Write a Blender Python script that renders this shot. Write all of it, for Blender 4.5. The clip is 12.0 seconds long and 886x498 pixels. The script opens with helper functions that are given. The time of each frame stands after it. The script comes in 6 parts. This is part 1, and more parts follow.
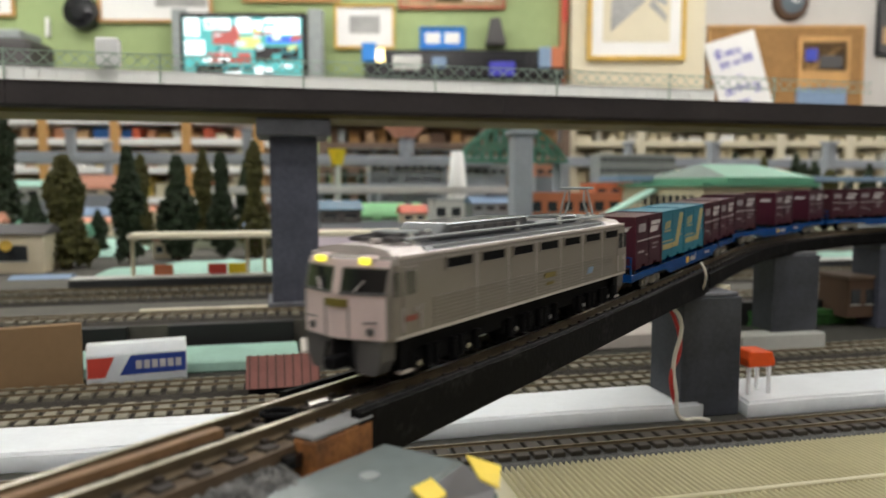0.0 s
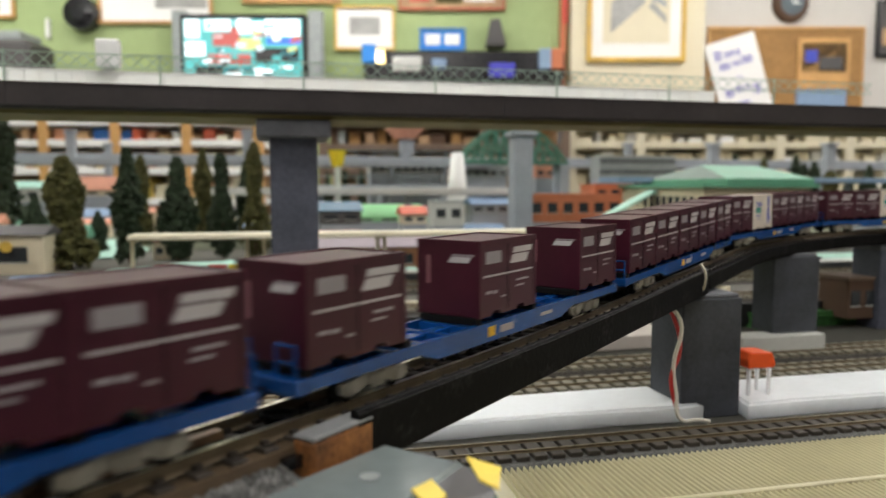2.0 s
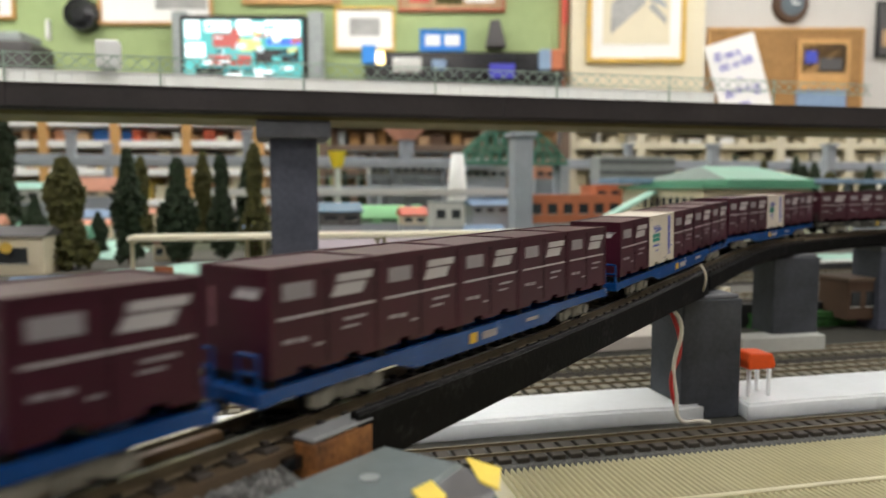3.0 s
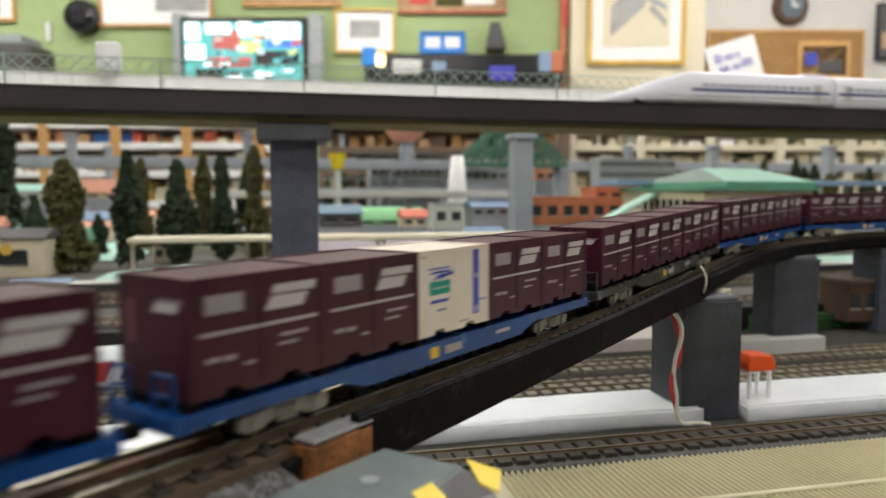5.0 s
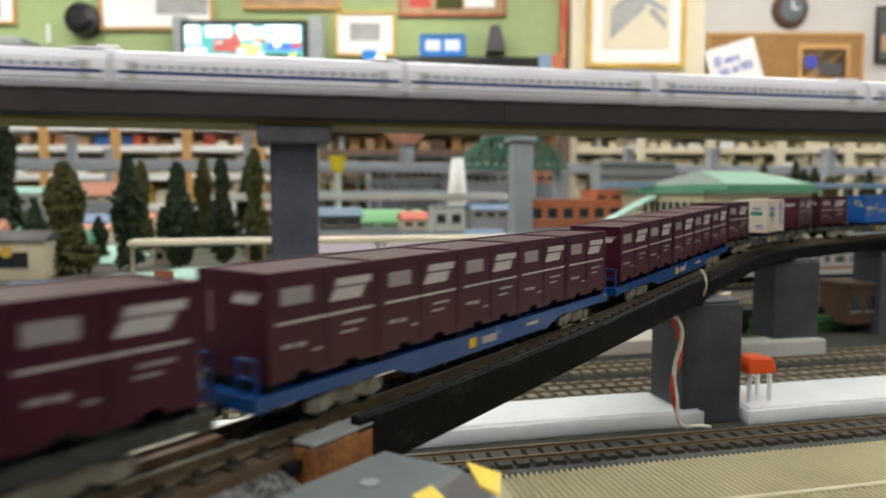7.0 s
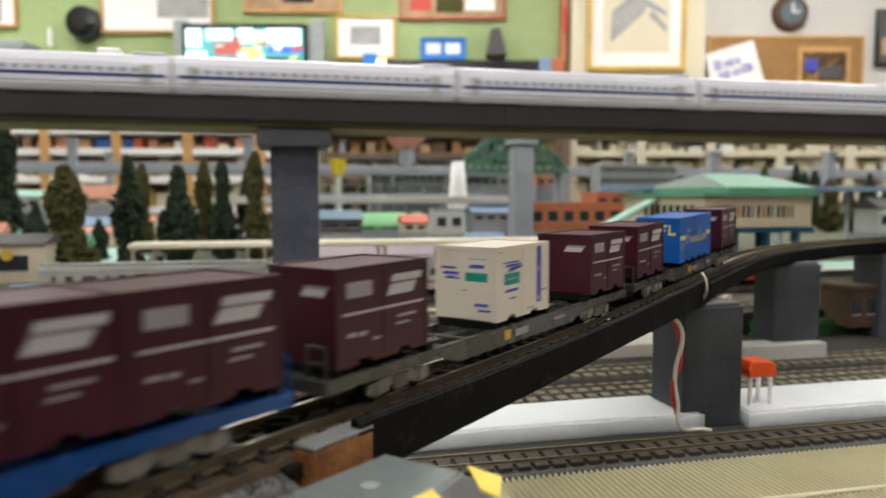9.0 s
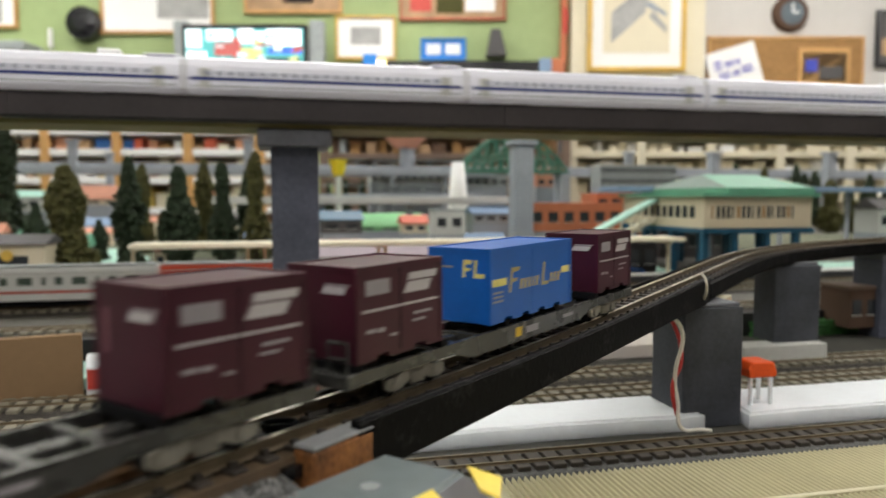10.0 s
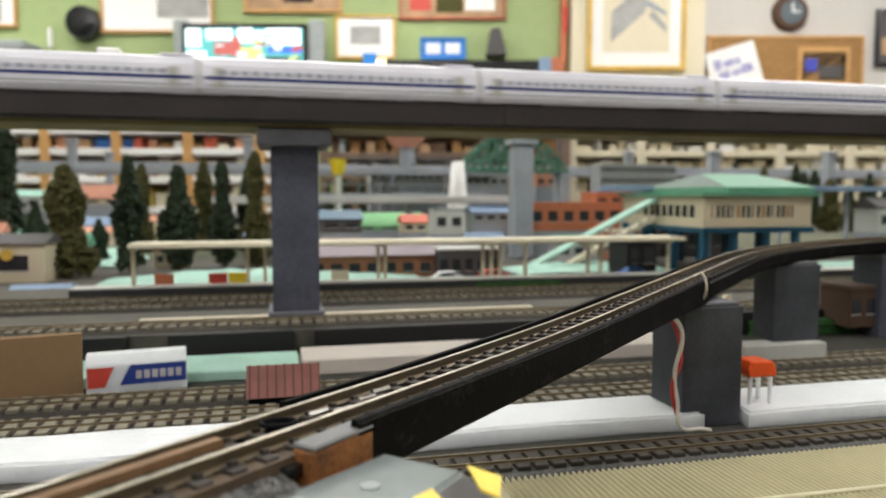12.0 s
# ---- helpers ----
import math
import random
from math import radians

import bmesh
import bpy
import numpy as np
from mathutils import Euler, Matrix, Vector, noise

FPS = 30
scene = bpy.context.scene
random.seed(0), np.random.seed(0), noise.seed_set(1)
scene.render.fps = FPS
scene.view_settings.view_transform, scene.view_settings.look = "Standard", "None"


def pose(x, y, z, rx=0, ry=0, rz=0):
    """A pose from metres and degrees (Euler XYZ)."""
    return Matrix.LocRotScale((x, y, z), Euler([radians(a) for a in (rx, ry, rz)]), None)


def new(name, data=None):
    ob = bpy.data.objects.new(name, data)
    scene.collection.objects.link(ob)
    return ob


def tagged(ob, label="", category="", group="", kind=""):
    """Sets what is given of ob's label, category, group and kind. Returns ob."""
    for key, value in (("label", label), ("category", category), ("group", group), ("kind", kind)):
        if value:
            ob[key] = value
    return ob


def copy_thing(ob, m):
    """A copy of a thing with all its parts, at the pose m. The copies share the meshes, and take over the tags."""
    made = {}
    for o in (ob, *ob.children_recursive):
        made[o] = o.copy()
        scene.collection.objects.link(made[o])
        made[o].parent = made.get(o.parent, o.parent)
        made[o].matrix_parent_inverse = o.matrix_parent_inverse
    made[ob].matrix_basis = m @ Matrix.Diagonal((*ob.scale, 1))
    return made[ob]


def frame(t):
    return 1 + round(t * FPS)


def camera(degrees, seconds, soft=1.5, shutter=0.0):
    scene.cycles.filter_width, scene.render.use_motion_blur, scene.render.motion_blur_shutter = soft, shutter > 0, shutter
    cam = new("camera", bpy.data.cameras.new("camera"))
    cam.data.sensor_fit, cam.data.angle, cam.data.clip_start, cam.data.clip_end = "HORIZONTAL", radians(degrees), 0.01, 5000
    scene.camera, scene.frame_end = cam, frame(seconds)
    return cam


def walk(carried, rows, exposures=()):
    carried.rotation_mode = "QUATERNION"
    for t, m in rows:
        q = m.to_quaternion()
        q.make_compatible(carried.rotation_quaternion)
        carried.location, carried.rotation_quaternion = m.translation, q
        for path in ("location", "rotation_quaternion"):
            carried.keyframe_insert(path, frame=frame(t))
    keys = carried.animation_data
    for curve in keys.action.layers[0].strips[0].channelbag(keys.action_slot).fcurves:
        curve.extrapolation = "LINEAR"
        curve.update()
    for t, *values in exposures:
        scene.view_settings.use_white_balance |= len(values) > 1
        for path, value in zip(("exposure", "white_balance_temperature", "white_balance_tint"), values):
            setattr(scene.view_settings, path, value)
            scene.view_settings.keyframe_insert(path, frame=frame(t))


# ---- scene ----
MM = 0.001
cam = camera(62.98, 12.0, soft=1.5, shutter=0.4)
cam.data.dof.use_dof = True
cam.data.dof.focus_distance = 0.19
cam.data.dof.aperture_fstop = 18.5


def eye_pose(pitch, yaw):
    return pose(0, 0, 0.09, 90 + pitch, 0, -13.0 + yaw)


# The hand sinks a little and the view tilts up by less than a degree.
PX = math.degrees(1 / 1280)
walk(cam, [(t, eye_pose(-4.067 + dy * PX, dx * PX)) for t, dy, dx in (
    (0, -17, -1.0), (1, -16.4, -1.0), (2, -14.8, -1.0), (3, -13.2, -1.0), (4, -11.8, -0.8), (5, -9.8, -0.8),
    (6, -7.5, -0.5), (7, -5.2, -0.6), (8, -2.2, -0.2), (9, 0.2, 0.2), (10, 1.2, 0.4), (11, 0.9, 0.3), (12, 0, 0))],
    exposures=((0, -0.18), (0.3, 0.0), (0.5, 0.18), (0.75, 0.0), (1.0, 0.0), (12.0, 0.0)))

# ---- light: a shop room with rows of unseen ceiling tubes ----

world = bpy.data.worlds.new("room_air")
world.use_nodes = True
world.node_tree.nodes["Background"].inputs[0].default_value = (0.9, 0.95, 1.0, 1)
world.node_tree.nodes["Background"].inputs[1].default_value = 0.03
scene.world = world


# ---- materials ----
def mat(name, color, rough=0.6, metal=0.0, var=0.12, scale=60.0, bump=0.0, spec=0.5, emit=0.0, island=0.0, coat=0.0):
    """A surface with stains at one scale and grain at a finer one; sizes in waves per metre."""
    m = bpy.data.materials.new(name)
    m.use_nodes = True
    nt = m.node_tree
    b = nt.nodes["Principled BSDF"]
    b.inputs["Roughness"].default_value = rough
    b.inputs["Metallic"].default_value = metal
    b.inputs["Specular IOR Level"].default_value = spec
    b.inputs["Coat Weight"].default_value = coat
    co = nt.nodes.new("ShaderNodeTexCoord")
    n1 = nt.nodes.new("ShaderNodeTexNoise")
    n2 = nt.nodes.new("ShaderNodeTexNoise")
    n1.inputs["Scale"].default_value, n2.inputs["Scale"].default_value = scale, scale * 9
    n1.inputs["Detail"].default_value, n2.inputs["Detail"].default_value = 4, 3
    for n in (n1, n2):
        nt.links.new(co.outputs["Object"], n.inputs["Vector"])
    add = nt.nodes.new("ShaderNodeMath")
    add.operation = "MULTIPLY_ADD"
    nt.links.new(n2.outputs["Fac"], add.inputs[0])
    add.inputs[1].default_value = 0.5
    nt.links.new(n1.outputs["Fac"], add.inputs[2])
    ramp = nt.nodes.new("ShaderNodeValToRGB")
    lo = [max(0, c * (1 - var)) for c in color]
    hi = [min(1, c * (1 + var)) for c in color]
    ramp.color_ramp.elements[0].position, ramp.color_ramp.elements[1].position = 0.45, 1.05
    ramp.color_ramp.elements[0].color, ramp.color_ramp.elements[1].color = (*lo, 1), (*hi, 1)
    nt.links.new(add.outputs[0], ramp.inputs[0])
    out = ramp.outputs[0]
    if island:
        geo = nt.nodes.new("ShaderNodeObjectInfo")
        hsv = nt.nodes.new("ShaderNodeHueSaturation")
        mul = nt.nodes.new("ShaderNodeMath")
        mul.operation = "MULTIPLY_ADD"
        mul.inputs[1].default_value, mul.inputs[2].default_value = island, 1 - island / 2
        nt.links.new(geo.outputs["Random"], mul.inputs[0])
        nt.links.new(mul.outputs[0], hsv.inputs["Value"])
        nt.links.new(out, hsv.inputs["Color"])
        out = hsv.outputs[0]
    nt.links.new(out, b.inputs["Base Color"])
    rr = nt.nodes.new("ShaderNodeMath")
    rr.operation = "MULTIPLY_ADD"
    rr.inputs[1].default_value, rr.inputs[2].default_value = 0.25 * rough, rough * 0.85
    nt.links.new(n1.outputs["Fac"], rr.inputs[0])
    nt.links.new(rr.outputs[0], b.inputs["Roughness"])
    if bump:
        bp = nt.nodes.new("ShaderNodeBump")
        bp.inputs["Strength"].default_value = bump
        bp.inputs["Distance"].default_value = 0.0005
        nt.links.new(add.outputs[0], bp.inputs["Height"])
        nt.links.new(bp.outputs[0], b.inputs["Normal"])
    if emit:
        nt.links.new(out, b.inputs["Emission Color"])
        b.inputs["Emission Strength"].default_value = emit
    return m


def glow(name, color, strength):
    m = mat(name, color, 0.4)
    b = m.node_tree.nodes["Principled BSDF"]
    b.inputs["Emission Color"].default_value = (*color, 1)
    b.inputs["Emission Strength"].default_value = strength
    return m


M = dict(
    table=mat("layout_board", (0.045, 0.044, 0.036), 0.9, scale=25, var=0.3, bump=0.3),
    terrace=mat("terrace_board", (0.085, 0.08, 0.065), 0.9, scale=25, var=0.3, bump=0.3),
    black=mat("black_board", (0.006, 0.006, 0.006), 0.7),
    ballast=mat("ballast", (0.042, 0.036, 0.029), 0.95, scale=900, var=0.6, bump=0.9),
    ballast_grey=mat("grey_ballast", (0.10, 0.10, 0.095), 0.95, scale=700, var=0.7, bump=1.0),
    sleeper=mat("sleeper_plastic", (0.035, 0.028, 0.022), 0.6, island=0.5),
    sleeper_grey=mat("concrete_sleeper", (0.205, 0.19, 0.14), 0.75, island=0.3, scale=200),
    sleeper_brown=mat("brown_sleeper", (0.048, 0.04, 0.03), 0.75, island=0.3, scale=200),
    loose_stone=mat("loose_stone", (0.16, 0.16, 0.155), 0.85, scale=350, var=0.9, bump=0.4),
    rail=mat("nickel_rail", (0.72, 0.67, 0.57), 0.30, 1.0, scale=200, var=0.25),
    rail_dull=mat("dull_rail", (0.20, 0.17, 0.11), 0.45, 0.5, scale=200, var=0.3),
    rail_side=mat("weathered_rail", (0.15, 0.115, 0.07), 0.45, 0.4, scale=300, var=0.3),
    girder=mat("dark_girder", (0.008, 0.0075, 0.0075), 0.6, scale=70, var=0.6, bump=0.35, spec=0.04),
    scuff=mat("scuffed_black", (0.04, 0.039, 0.04), 0.5, scale=200, var=0.5),
    girder_bed=mat("glossy_black_bed", (0.012, 0.012, 0.013), 0.16, scale=120, var=0.4, spec=0.7),
    pier=mat("grey_pier_plastic", (0.082, 0.088, 0.118), 0.55, scale=40, var=0.35, bump=0.1, spec=0.3),
    pier_dark=mat("dark_grey_pier_plastic", (0.052, 0.057, 0.068), 0.5, scale=60, var=0.4, bump=0.1, spec=0.3),
    pier_cap=mat("pier_cap_grey", (0.13, 0.135, 0.155), 0.6, scale=40, var=0.25),
    viaduct=mat("viaduct_concrete", (0.034, 0.028, 0.029), 0.6, scale=30, var=0.3),
    viaduct_under=mat("viaduct_underside", (0.24, 0.20, 0.08), 0.7, scale=30),
    white=mat("white_foam_board", (0.75, 0.80, 0.84), 0.8, scale=50, var=0.06, bump=0.2),
    milky=mat("milky_white_plastic", (0.88, 0.90, 0.90), 0.5, scale=60, var=0.05),
    cream_sheet=mat("cream_ribbed_plastic", (0.56, 0.52, 0.34), 0.45, scale=30, var=0.08),
    cream=mat("cream_plastic", (0.68, 0.63, 0.47), 0.5, scale=40, var=0.1),
    maroon=mat("maroon_container", (0.052, 0.0085, 0.019), 0.36, scale=120, var=0.15, island=0.16, spec=0.3),
    marking=mat("white_print", (0.50, 0.48, 0.49), 0.5),
    teal=mat("teal_container", (0.009, 0.165, 0.245), 0.4, scale=100, var=0.1),
    tan=mat("tan_print", (0.46, 0.36, 0.15), 0.5),
    cont_white=mat("ivory_container", (0.70, 0.63, 0.54), 0.4, scale=100, var=0.05),
    cont_blue=mat("bright_blue_container", (0.005, 0.105, 0.44), 0.35, scale=100, var=0.1),
    blue_print=mat("blue_print", (0.05, 0.07, 0.45), 0.5),
    navy_panel=mat("navy_panel", (0.018, 0.05, 0.27), 0.45),
    green_print=mat("green_print", (0.0, 0.27, 0.21), 0.5),
    yellow=mat("yellow_print", (0.75, 0.55, 0.02), 0.5),
    amber_plate=mat("amber_plate", (0.55, 0.35, 0.015), 0.5, scale=200, var=0.2),
    wagon_blue=mat("blue_wagon", (0.005, 0.055, 0.22), 0.27, scale=150, var=0.2, spec=0.4),
    wagon_grey=mat("grey_wagon", (0.045, 0.045, 0.042), 0.28, scale=150, var=0.2),
    bogie=mat("pale_bogie", (0.24, 0.225, 0.185), 0.6, scale=200, var=0.2),
    dark=mat("black_underframe", (0.009, 0.009, 0.01), 0.7, spec=0.04),
    steel=mat("wheel_steel", (0.5, 0.48, 0.45), 0.3, 1.0),
    # one silver-pink paint: sides darkened for shade, cab front brightened for light
    loco=mat("silver_pink_body_shaded", (0.23, 0.205, 0.18), 0.38, 0.25, scale=90, var=0.06),
    loco_face=mat("silver_pink_face_lit", (0.72, 0.58, 0.56), 0.38, 0.2, scale=90, var=0.06),
    loco_roof=mat("loco_roof_grey", (0.085, 0.09, 0.1), 0.32, 0.2, scale=90, var=0.15),
    loco_trim=mat("loco_pale_trim", (0.55, 0.50, 0.48), 0.32, 0.2, scale=90, var=0.08),
    loco_hatch=mat("loco_hatch_grey", (0.17, 0.18, 0.19), 0.22, 0.4, scale=90, var=0.15),
    loco_skirt=mat("loco_skirt_grey", (0.085, 0.08, 0.08), 0.5),
    glass=mat("dark_glazing", (0.012, 0.014, 0.016), 0.08, spec=0.8),
    lamp_yellow=glow("headlight_glow", (1.0, 0.85, 0.05), 1.6),
    plate=mat("ochre_plate", (0.16, 0.125, 0.02), 0.5),
    red=mat("red_mark", (0.55, 0.06, 0.04), 0.5),
    dull_red=mat("dull_red_mark", (0.26, 0.06, 0.04), 0.5),
    rust=mat("rusty_orange_block", (0.23, 0.09, 0.024), 0.7, scale=130, var=0.85, bump=0.4),
    grey_top=mat("grey_block_top", (0.21, 0.215, 0.22), 0.7, scale=200, var=0.2, bump=0.3),
    box_grey=mat("grey_green_box", (0.19, 0.225, 0.225), 0.22, scale=40, var=0.12),
    box_dark=mat("dark_box_side", (0.055, 0.06, 0.065), 0.6),
    box_slope=mat("grey_sloped_side", (0.17, 0.17, 0.185), 0.5, scale=40, var=0.15),
    tape=mat("yellow_tape", (0.88, 0.66, 0.08), 0.5, scale=120, var=0.1),
    wood_strip=mat("brown_strip", (0.20, 0.112, 0.05), 0.6, scale=150, var=0.3),
    bed_brown=mat("brown_track_base", (0.085, 0.056, 0.03), 0.6, scale=200, var=0.3),
    wire_red=mat("red_wire", (0.5, 0.03, 0.025), 0.4),
    wire_white=mat("white_wire", (0.72, 0.68, 0.6), 0.4),
    cardboard=mat("cardboard", (0.27, 0.17, 0.085), 0.8, scale=30, var=0.1),
    orange=mat("orange_plastic", (0.85, 0.10, 0.012), 0.45),
    shed_roof=mat("red_brown_roof", (0.25, 0.085, 0.065), 0.6, scale=100, var=0.2),
    shed_seam=mat("dark_red_seam", (0.10, 0.035, 0.028), 0.6),
    mint=mat("mint_foam", (0.36, 0.58, 0.49), 0.85, scale=40, var=0.15, bump=0.4),
    grass=mat("grass_flock", (0.035, 0.13, 0.03), 0.95, scale=300, var=0.5, bump=1.0),
    leaf=mat("dark_foliage", (0.020, 0.034, 0.014), 0.9, scale=200, var=0.5),
    leaf_olive=mat("olive_foliage", (0.065, 0.062, 0.014), 0.9, scale=200, var=0.5),
    trunk=mat("brown_trunk", (0.09, 0.05, 0.03), 0.9),
    brick=mat("brown_brick_wall", (0.27, 0.115, 0.055), 0.8, scale=80, var=0.25),
    orange_wall=mat("orange_brick_wall", (0.50, 0.16, 0.075), 0.7, scale=60, var=0.15),
    wall_cream=mat("cream_house_wall", (0.66, 0.58, 0.42), 0.7, scale=40, var=0.08),
    roof_green=mat("green_roof", (0.12, 0.33, 0.215), 0.5, scale=40, var=0.12),
    roof_dark=mat("dark_roof", (0.08, 0.075, 0.075), 0.7, scale=60),
    roof_blue=mat("blue_roof", (0.22, 0.32, 0.47), 0.6, scale=60),
    blue_steel=mat("blue_steelwork", (0.01, 0.09, 0.16), 0.5),
    grey_steel=mat("grey_steelwork", (0.30, 0.33, 0.33), 0.5, scale=50, var=0.2),
    truss_green=mat("green_truss", (0.06, 0.19, 0.13), 0.5, scale=50),
    grey_pale=mat("pale_grey_pier", (0.33, 0.36, 0.40), 0.6, scale=30, var=0.12),
    pale=mat("pale_concrete", (0.55, 0.56, 0.53), 0.7, scale=30, var=0.1),
    pale_warm=mat("warm_white_board", (0.62, 0.57, 0.52), 0.7, scale=30, var=0.08),
    shinkansen=mat("white_train_paint", (0.86, 0.87, 0.95), 0.3, scale=30, var=0.03),
    stripe=mat("navy_stripe", (0.03, 0.05, 0.22), 0.4),
    commuter=mat("pale_train_paint", (0.80, 0.82, 0.80), 0.35, scale=30, var=0.05),
    vermilion=mat("vermilion_train_paint", (0.68, 0.075, 0.025), 0.35, scale=30, var=0.05),
    plaster_green=mat("green_wall_paint", (0.34, 0.43, 0.20), 0.85, scale=2, var=0.12),
    plaster_white=mat("white_wall_paint", (0.58, 0.56, 0.53), 0.85, scale=2, var=0.05),
    plaster_cream=mat("cream_wall_paint", (0.72, 0.66, 0.50), 0.85, scale=2, var=0.05),
    wood=mat("light_wood", (0.55, 0.31, 0.11), 0.55, scale=12, var=0.2),
    gold=mat("golden_frame", (0.62, 0.40, 0.07), 0.4, scale=12, var=0.2),
    cork=mat("cork_board", (0.33, 0.18, 0.065), 0.9, scale=40, var=0.2),
    paper=mat("white_paper", (0.85, 0.85, 0.84), 0.7, scale=5, var=0.03),
    ink=mat("blue_ink", (0.06, 0.06, 0.45), 0.6),
    sketch=mat("grey_sketch", (0.36, 0.36, 0.35), 0.7, scale=8, var=0.35),
    black_gloss=mat("black_gloss", (0.012, 0.012, 0.015), 0.2),
    blue_sign=mat("blue_sign", (0.02, 0.22, 0.66), 0.5),
    carpet=mat("grey_carpet", (0.16, 0.15, 0.14), 0.95, scale=6),
    ceiling=mat("ceiling_tiles", (0.80, 0.80, 0.77), 0.9, scale=3, var=0.05),
    clock_dial=mat("dim_clock_dial", (0.10, 0.13, 0.15), 0.4, scale=20, var=0.4),
    red_box=mat("red_goods", (0.5, 0.10, 0.05), 0.6, scale=10, var=0.3, island=0.6),
    blue_box=mat("blue_goods", (0.04, 0.18, 0.55), 0.6, scale=10),
    tan_box=mat("tan_goods", (0.48, 0.30, 0.16), 0.6, scale=10, var=0.3, island=0.6),
    salmon_goods=mat("salmon_goods", (0.62, 0.30, 0.17), 0.6, scale=10, var=0.2),
    yellow_goods=mat("yellow_goods", (0.62, 0.46, 0.10), 0.6, scale=10, var=0.2),
    panel=mat("dark_brown_board", (0.16, 0.11, 0.08), 0.8, scale=3, var=0.2),
    tube=glow("tube_light", (1.0, 0.97, 0.9), 9.0),
    scr_white=glow("screen_white", (0.85, 0.95, 1.0), 1.3),
    scr_teal=glow("screen_teal", (0.08, 0.36, 0.36), 0.9),
    scr_red=glow("screen_red", (0.42, 0.10, 0.09), 0.7),
    scr_blue=glow("screen_blue", (0.05, 0.12, 0.75), 1.0),
    scr_olive=glow("screen_olive", (0.55, 0.55, 0.20), 0.8),
    scr_teal_dark=glow("screen_dark_teal", (0.03, 0.13, 0.15), 0.7),
    scr_pale=glow("screen_pale", (0.50, 0.62, 0.66), 0.9),
    lamp_warm=glow("small_lamp", (1.0, 0.75, 0.35), 4.0),
)


for milky in ("white", "milky"):
    foam_bsdf = M[milky].node_tree.nodes["Principled BSDF"]
    foam_bsdf.inputs["Subsurface Weight"].default_value = 0.8
    foam_bsdf.inputs["Subsurface Radius"].default_value = (1.0, 1.0, 1.0)
    foam_bsdf.inputs["Subsurface Scale"].default_value = 0.012
for node in M["girder"].node_tree.nodes:
    if node.type == "VALTORGB":
        node.color_ramp.elements[0].position, node.color_ramp.elements[1].position = 0.82, 1.0
        node.color_ramp.elements[0].color, node.color_ramp.elements[1].color = (0.007, 0.0068, 0.0068, 1), (0.026, 0.025, 0.025, 1)


# ---- building helpers (all sizes in millimetres) ----
def mesh_of(name, bm, material, smooth=False):
    me = bpy.data.meshes.new(name)
    bm.normal_update()
    bm.to_mesh(me)
    bm.free()
    for v in me.vertices:
        v.co *= MM
    for m in (material if isinstance(material, (list, tuple)) else [material]):
        me.materials.append(M[m] if isinstance(m, str) else m)
    if smooth:
        for p in me.polygons:
            p.use_smooth = True
    return me


def part(name, bm, material, parent=None, label="", smooth=False, at=None):
    ob = new(name, mesh_of(name, bm, material, smooth))
    if parent:
        ob.parent = parent
    if at is not None:
        ob.matrix_basis = at
    if label:
        tagged(ob, label)
    return ob


def piece(name, me, parent, at):
    """One of many alike pieces on a shared mesh."""
    ob = new(name, me)
    ob.parent = parent
    ob.matrix_basis = at
    return ob


def mpose(x, y, z, rx=0, ry=0, rz=0):
    return pose(x * MM, y * MM, z * MM, rx, ry, rz)


def thing(name, at, label, category, group="", kind=""):
    ob = new(name)
    ob.empty_display_size = 0.01
    ob.matrix_basis = at
    return tagged(ob, label, category, group, kind)


def box(bm, x0, x1, y0, y1, z0, z1, bevel=0.0, mi=0):
    vs = [bm.verts.new((x, y, z)) for z in (z0, z1) for y in (y0, y1) for x in (x0, x1)]
    fs = [bm.faces.new([vs[i] for i in q]) for q in
          ((0, 2, 3, 1), (4, 5, 7, 6), (0, 1, 5, 4), (2, 6, 7, 3), (0, 4, 6, 2), (1, 3, 7, 5))]
    for fc in fs:
        fc.material_index = mi
    if bevel:
        es = list({e for fc in fs for e in fc.edges})
        r = bmesh.ops.bevel(bm, geom=es, offset=bevel, segments=1, affect="EDGES", profile=0.7)
        for fc in r["faces"]:
            fc.material_index = mi
    return bm


def boxes(*dims, bevel=0.0):
    bm = bmesh.new()
    for d in dims:
        box(bm, *d, bevel=bevel)
    return bm


def prism(bm, pts, y0, y1, axis="y", mi=0):
    """A solid whose outline pts lies in x,z (or y,z or x,y) and that runs along the axis from y0 to y1."""
    def at(p, q):
        return {"y": (p[0], q, p[1]), "x": (q, p[0], p[1]), "z": (p[0], p[1], q)}[axis]
    a = [bm.verts.new(at(p, y0)) for p in pts]
    b = [bm.verts.new(at(p, y1)) for p in pts]
    n = len(pts)
    fs = [bm.faces.new(a), bm.faces.new(b[::-1])]
    for i in range(n):
        fs.append(bm.faces.new((a[i], b[i], b[(i + 1) % n], a[(i + 1) % n])))
    for fc in fs:
        fc.material_index = mi
    bmesh.ops.recalc_face_normals(bm, faces=fs)
    return bm


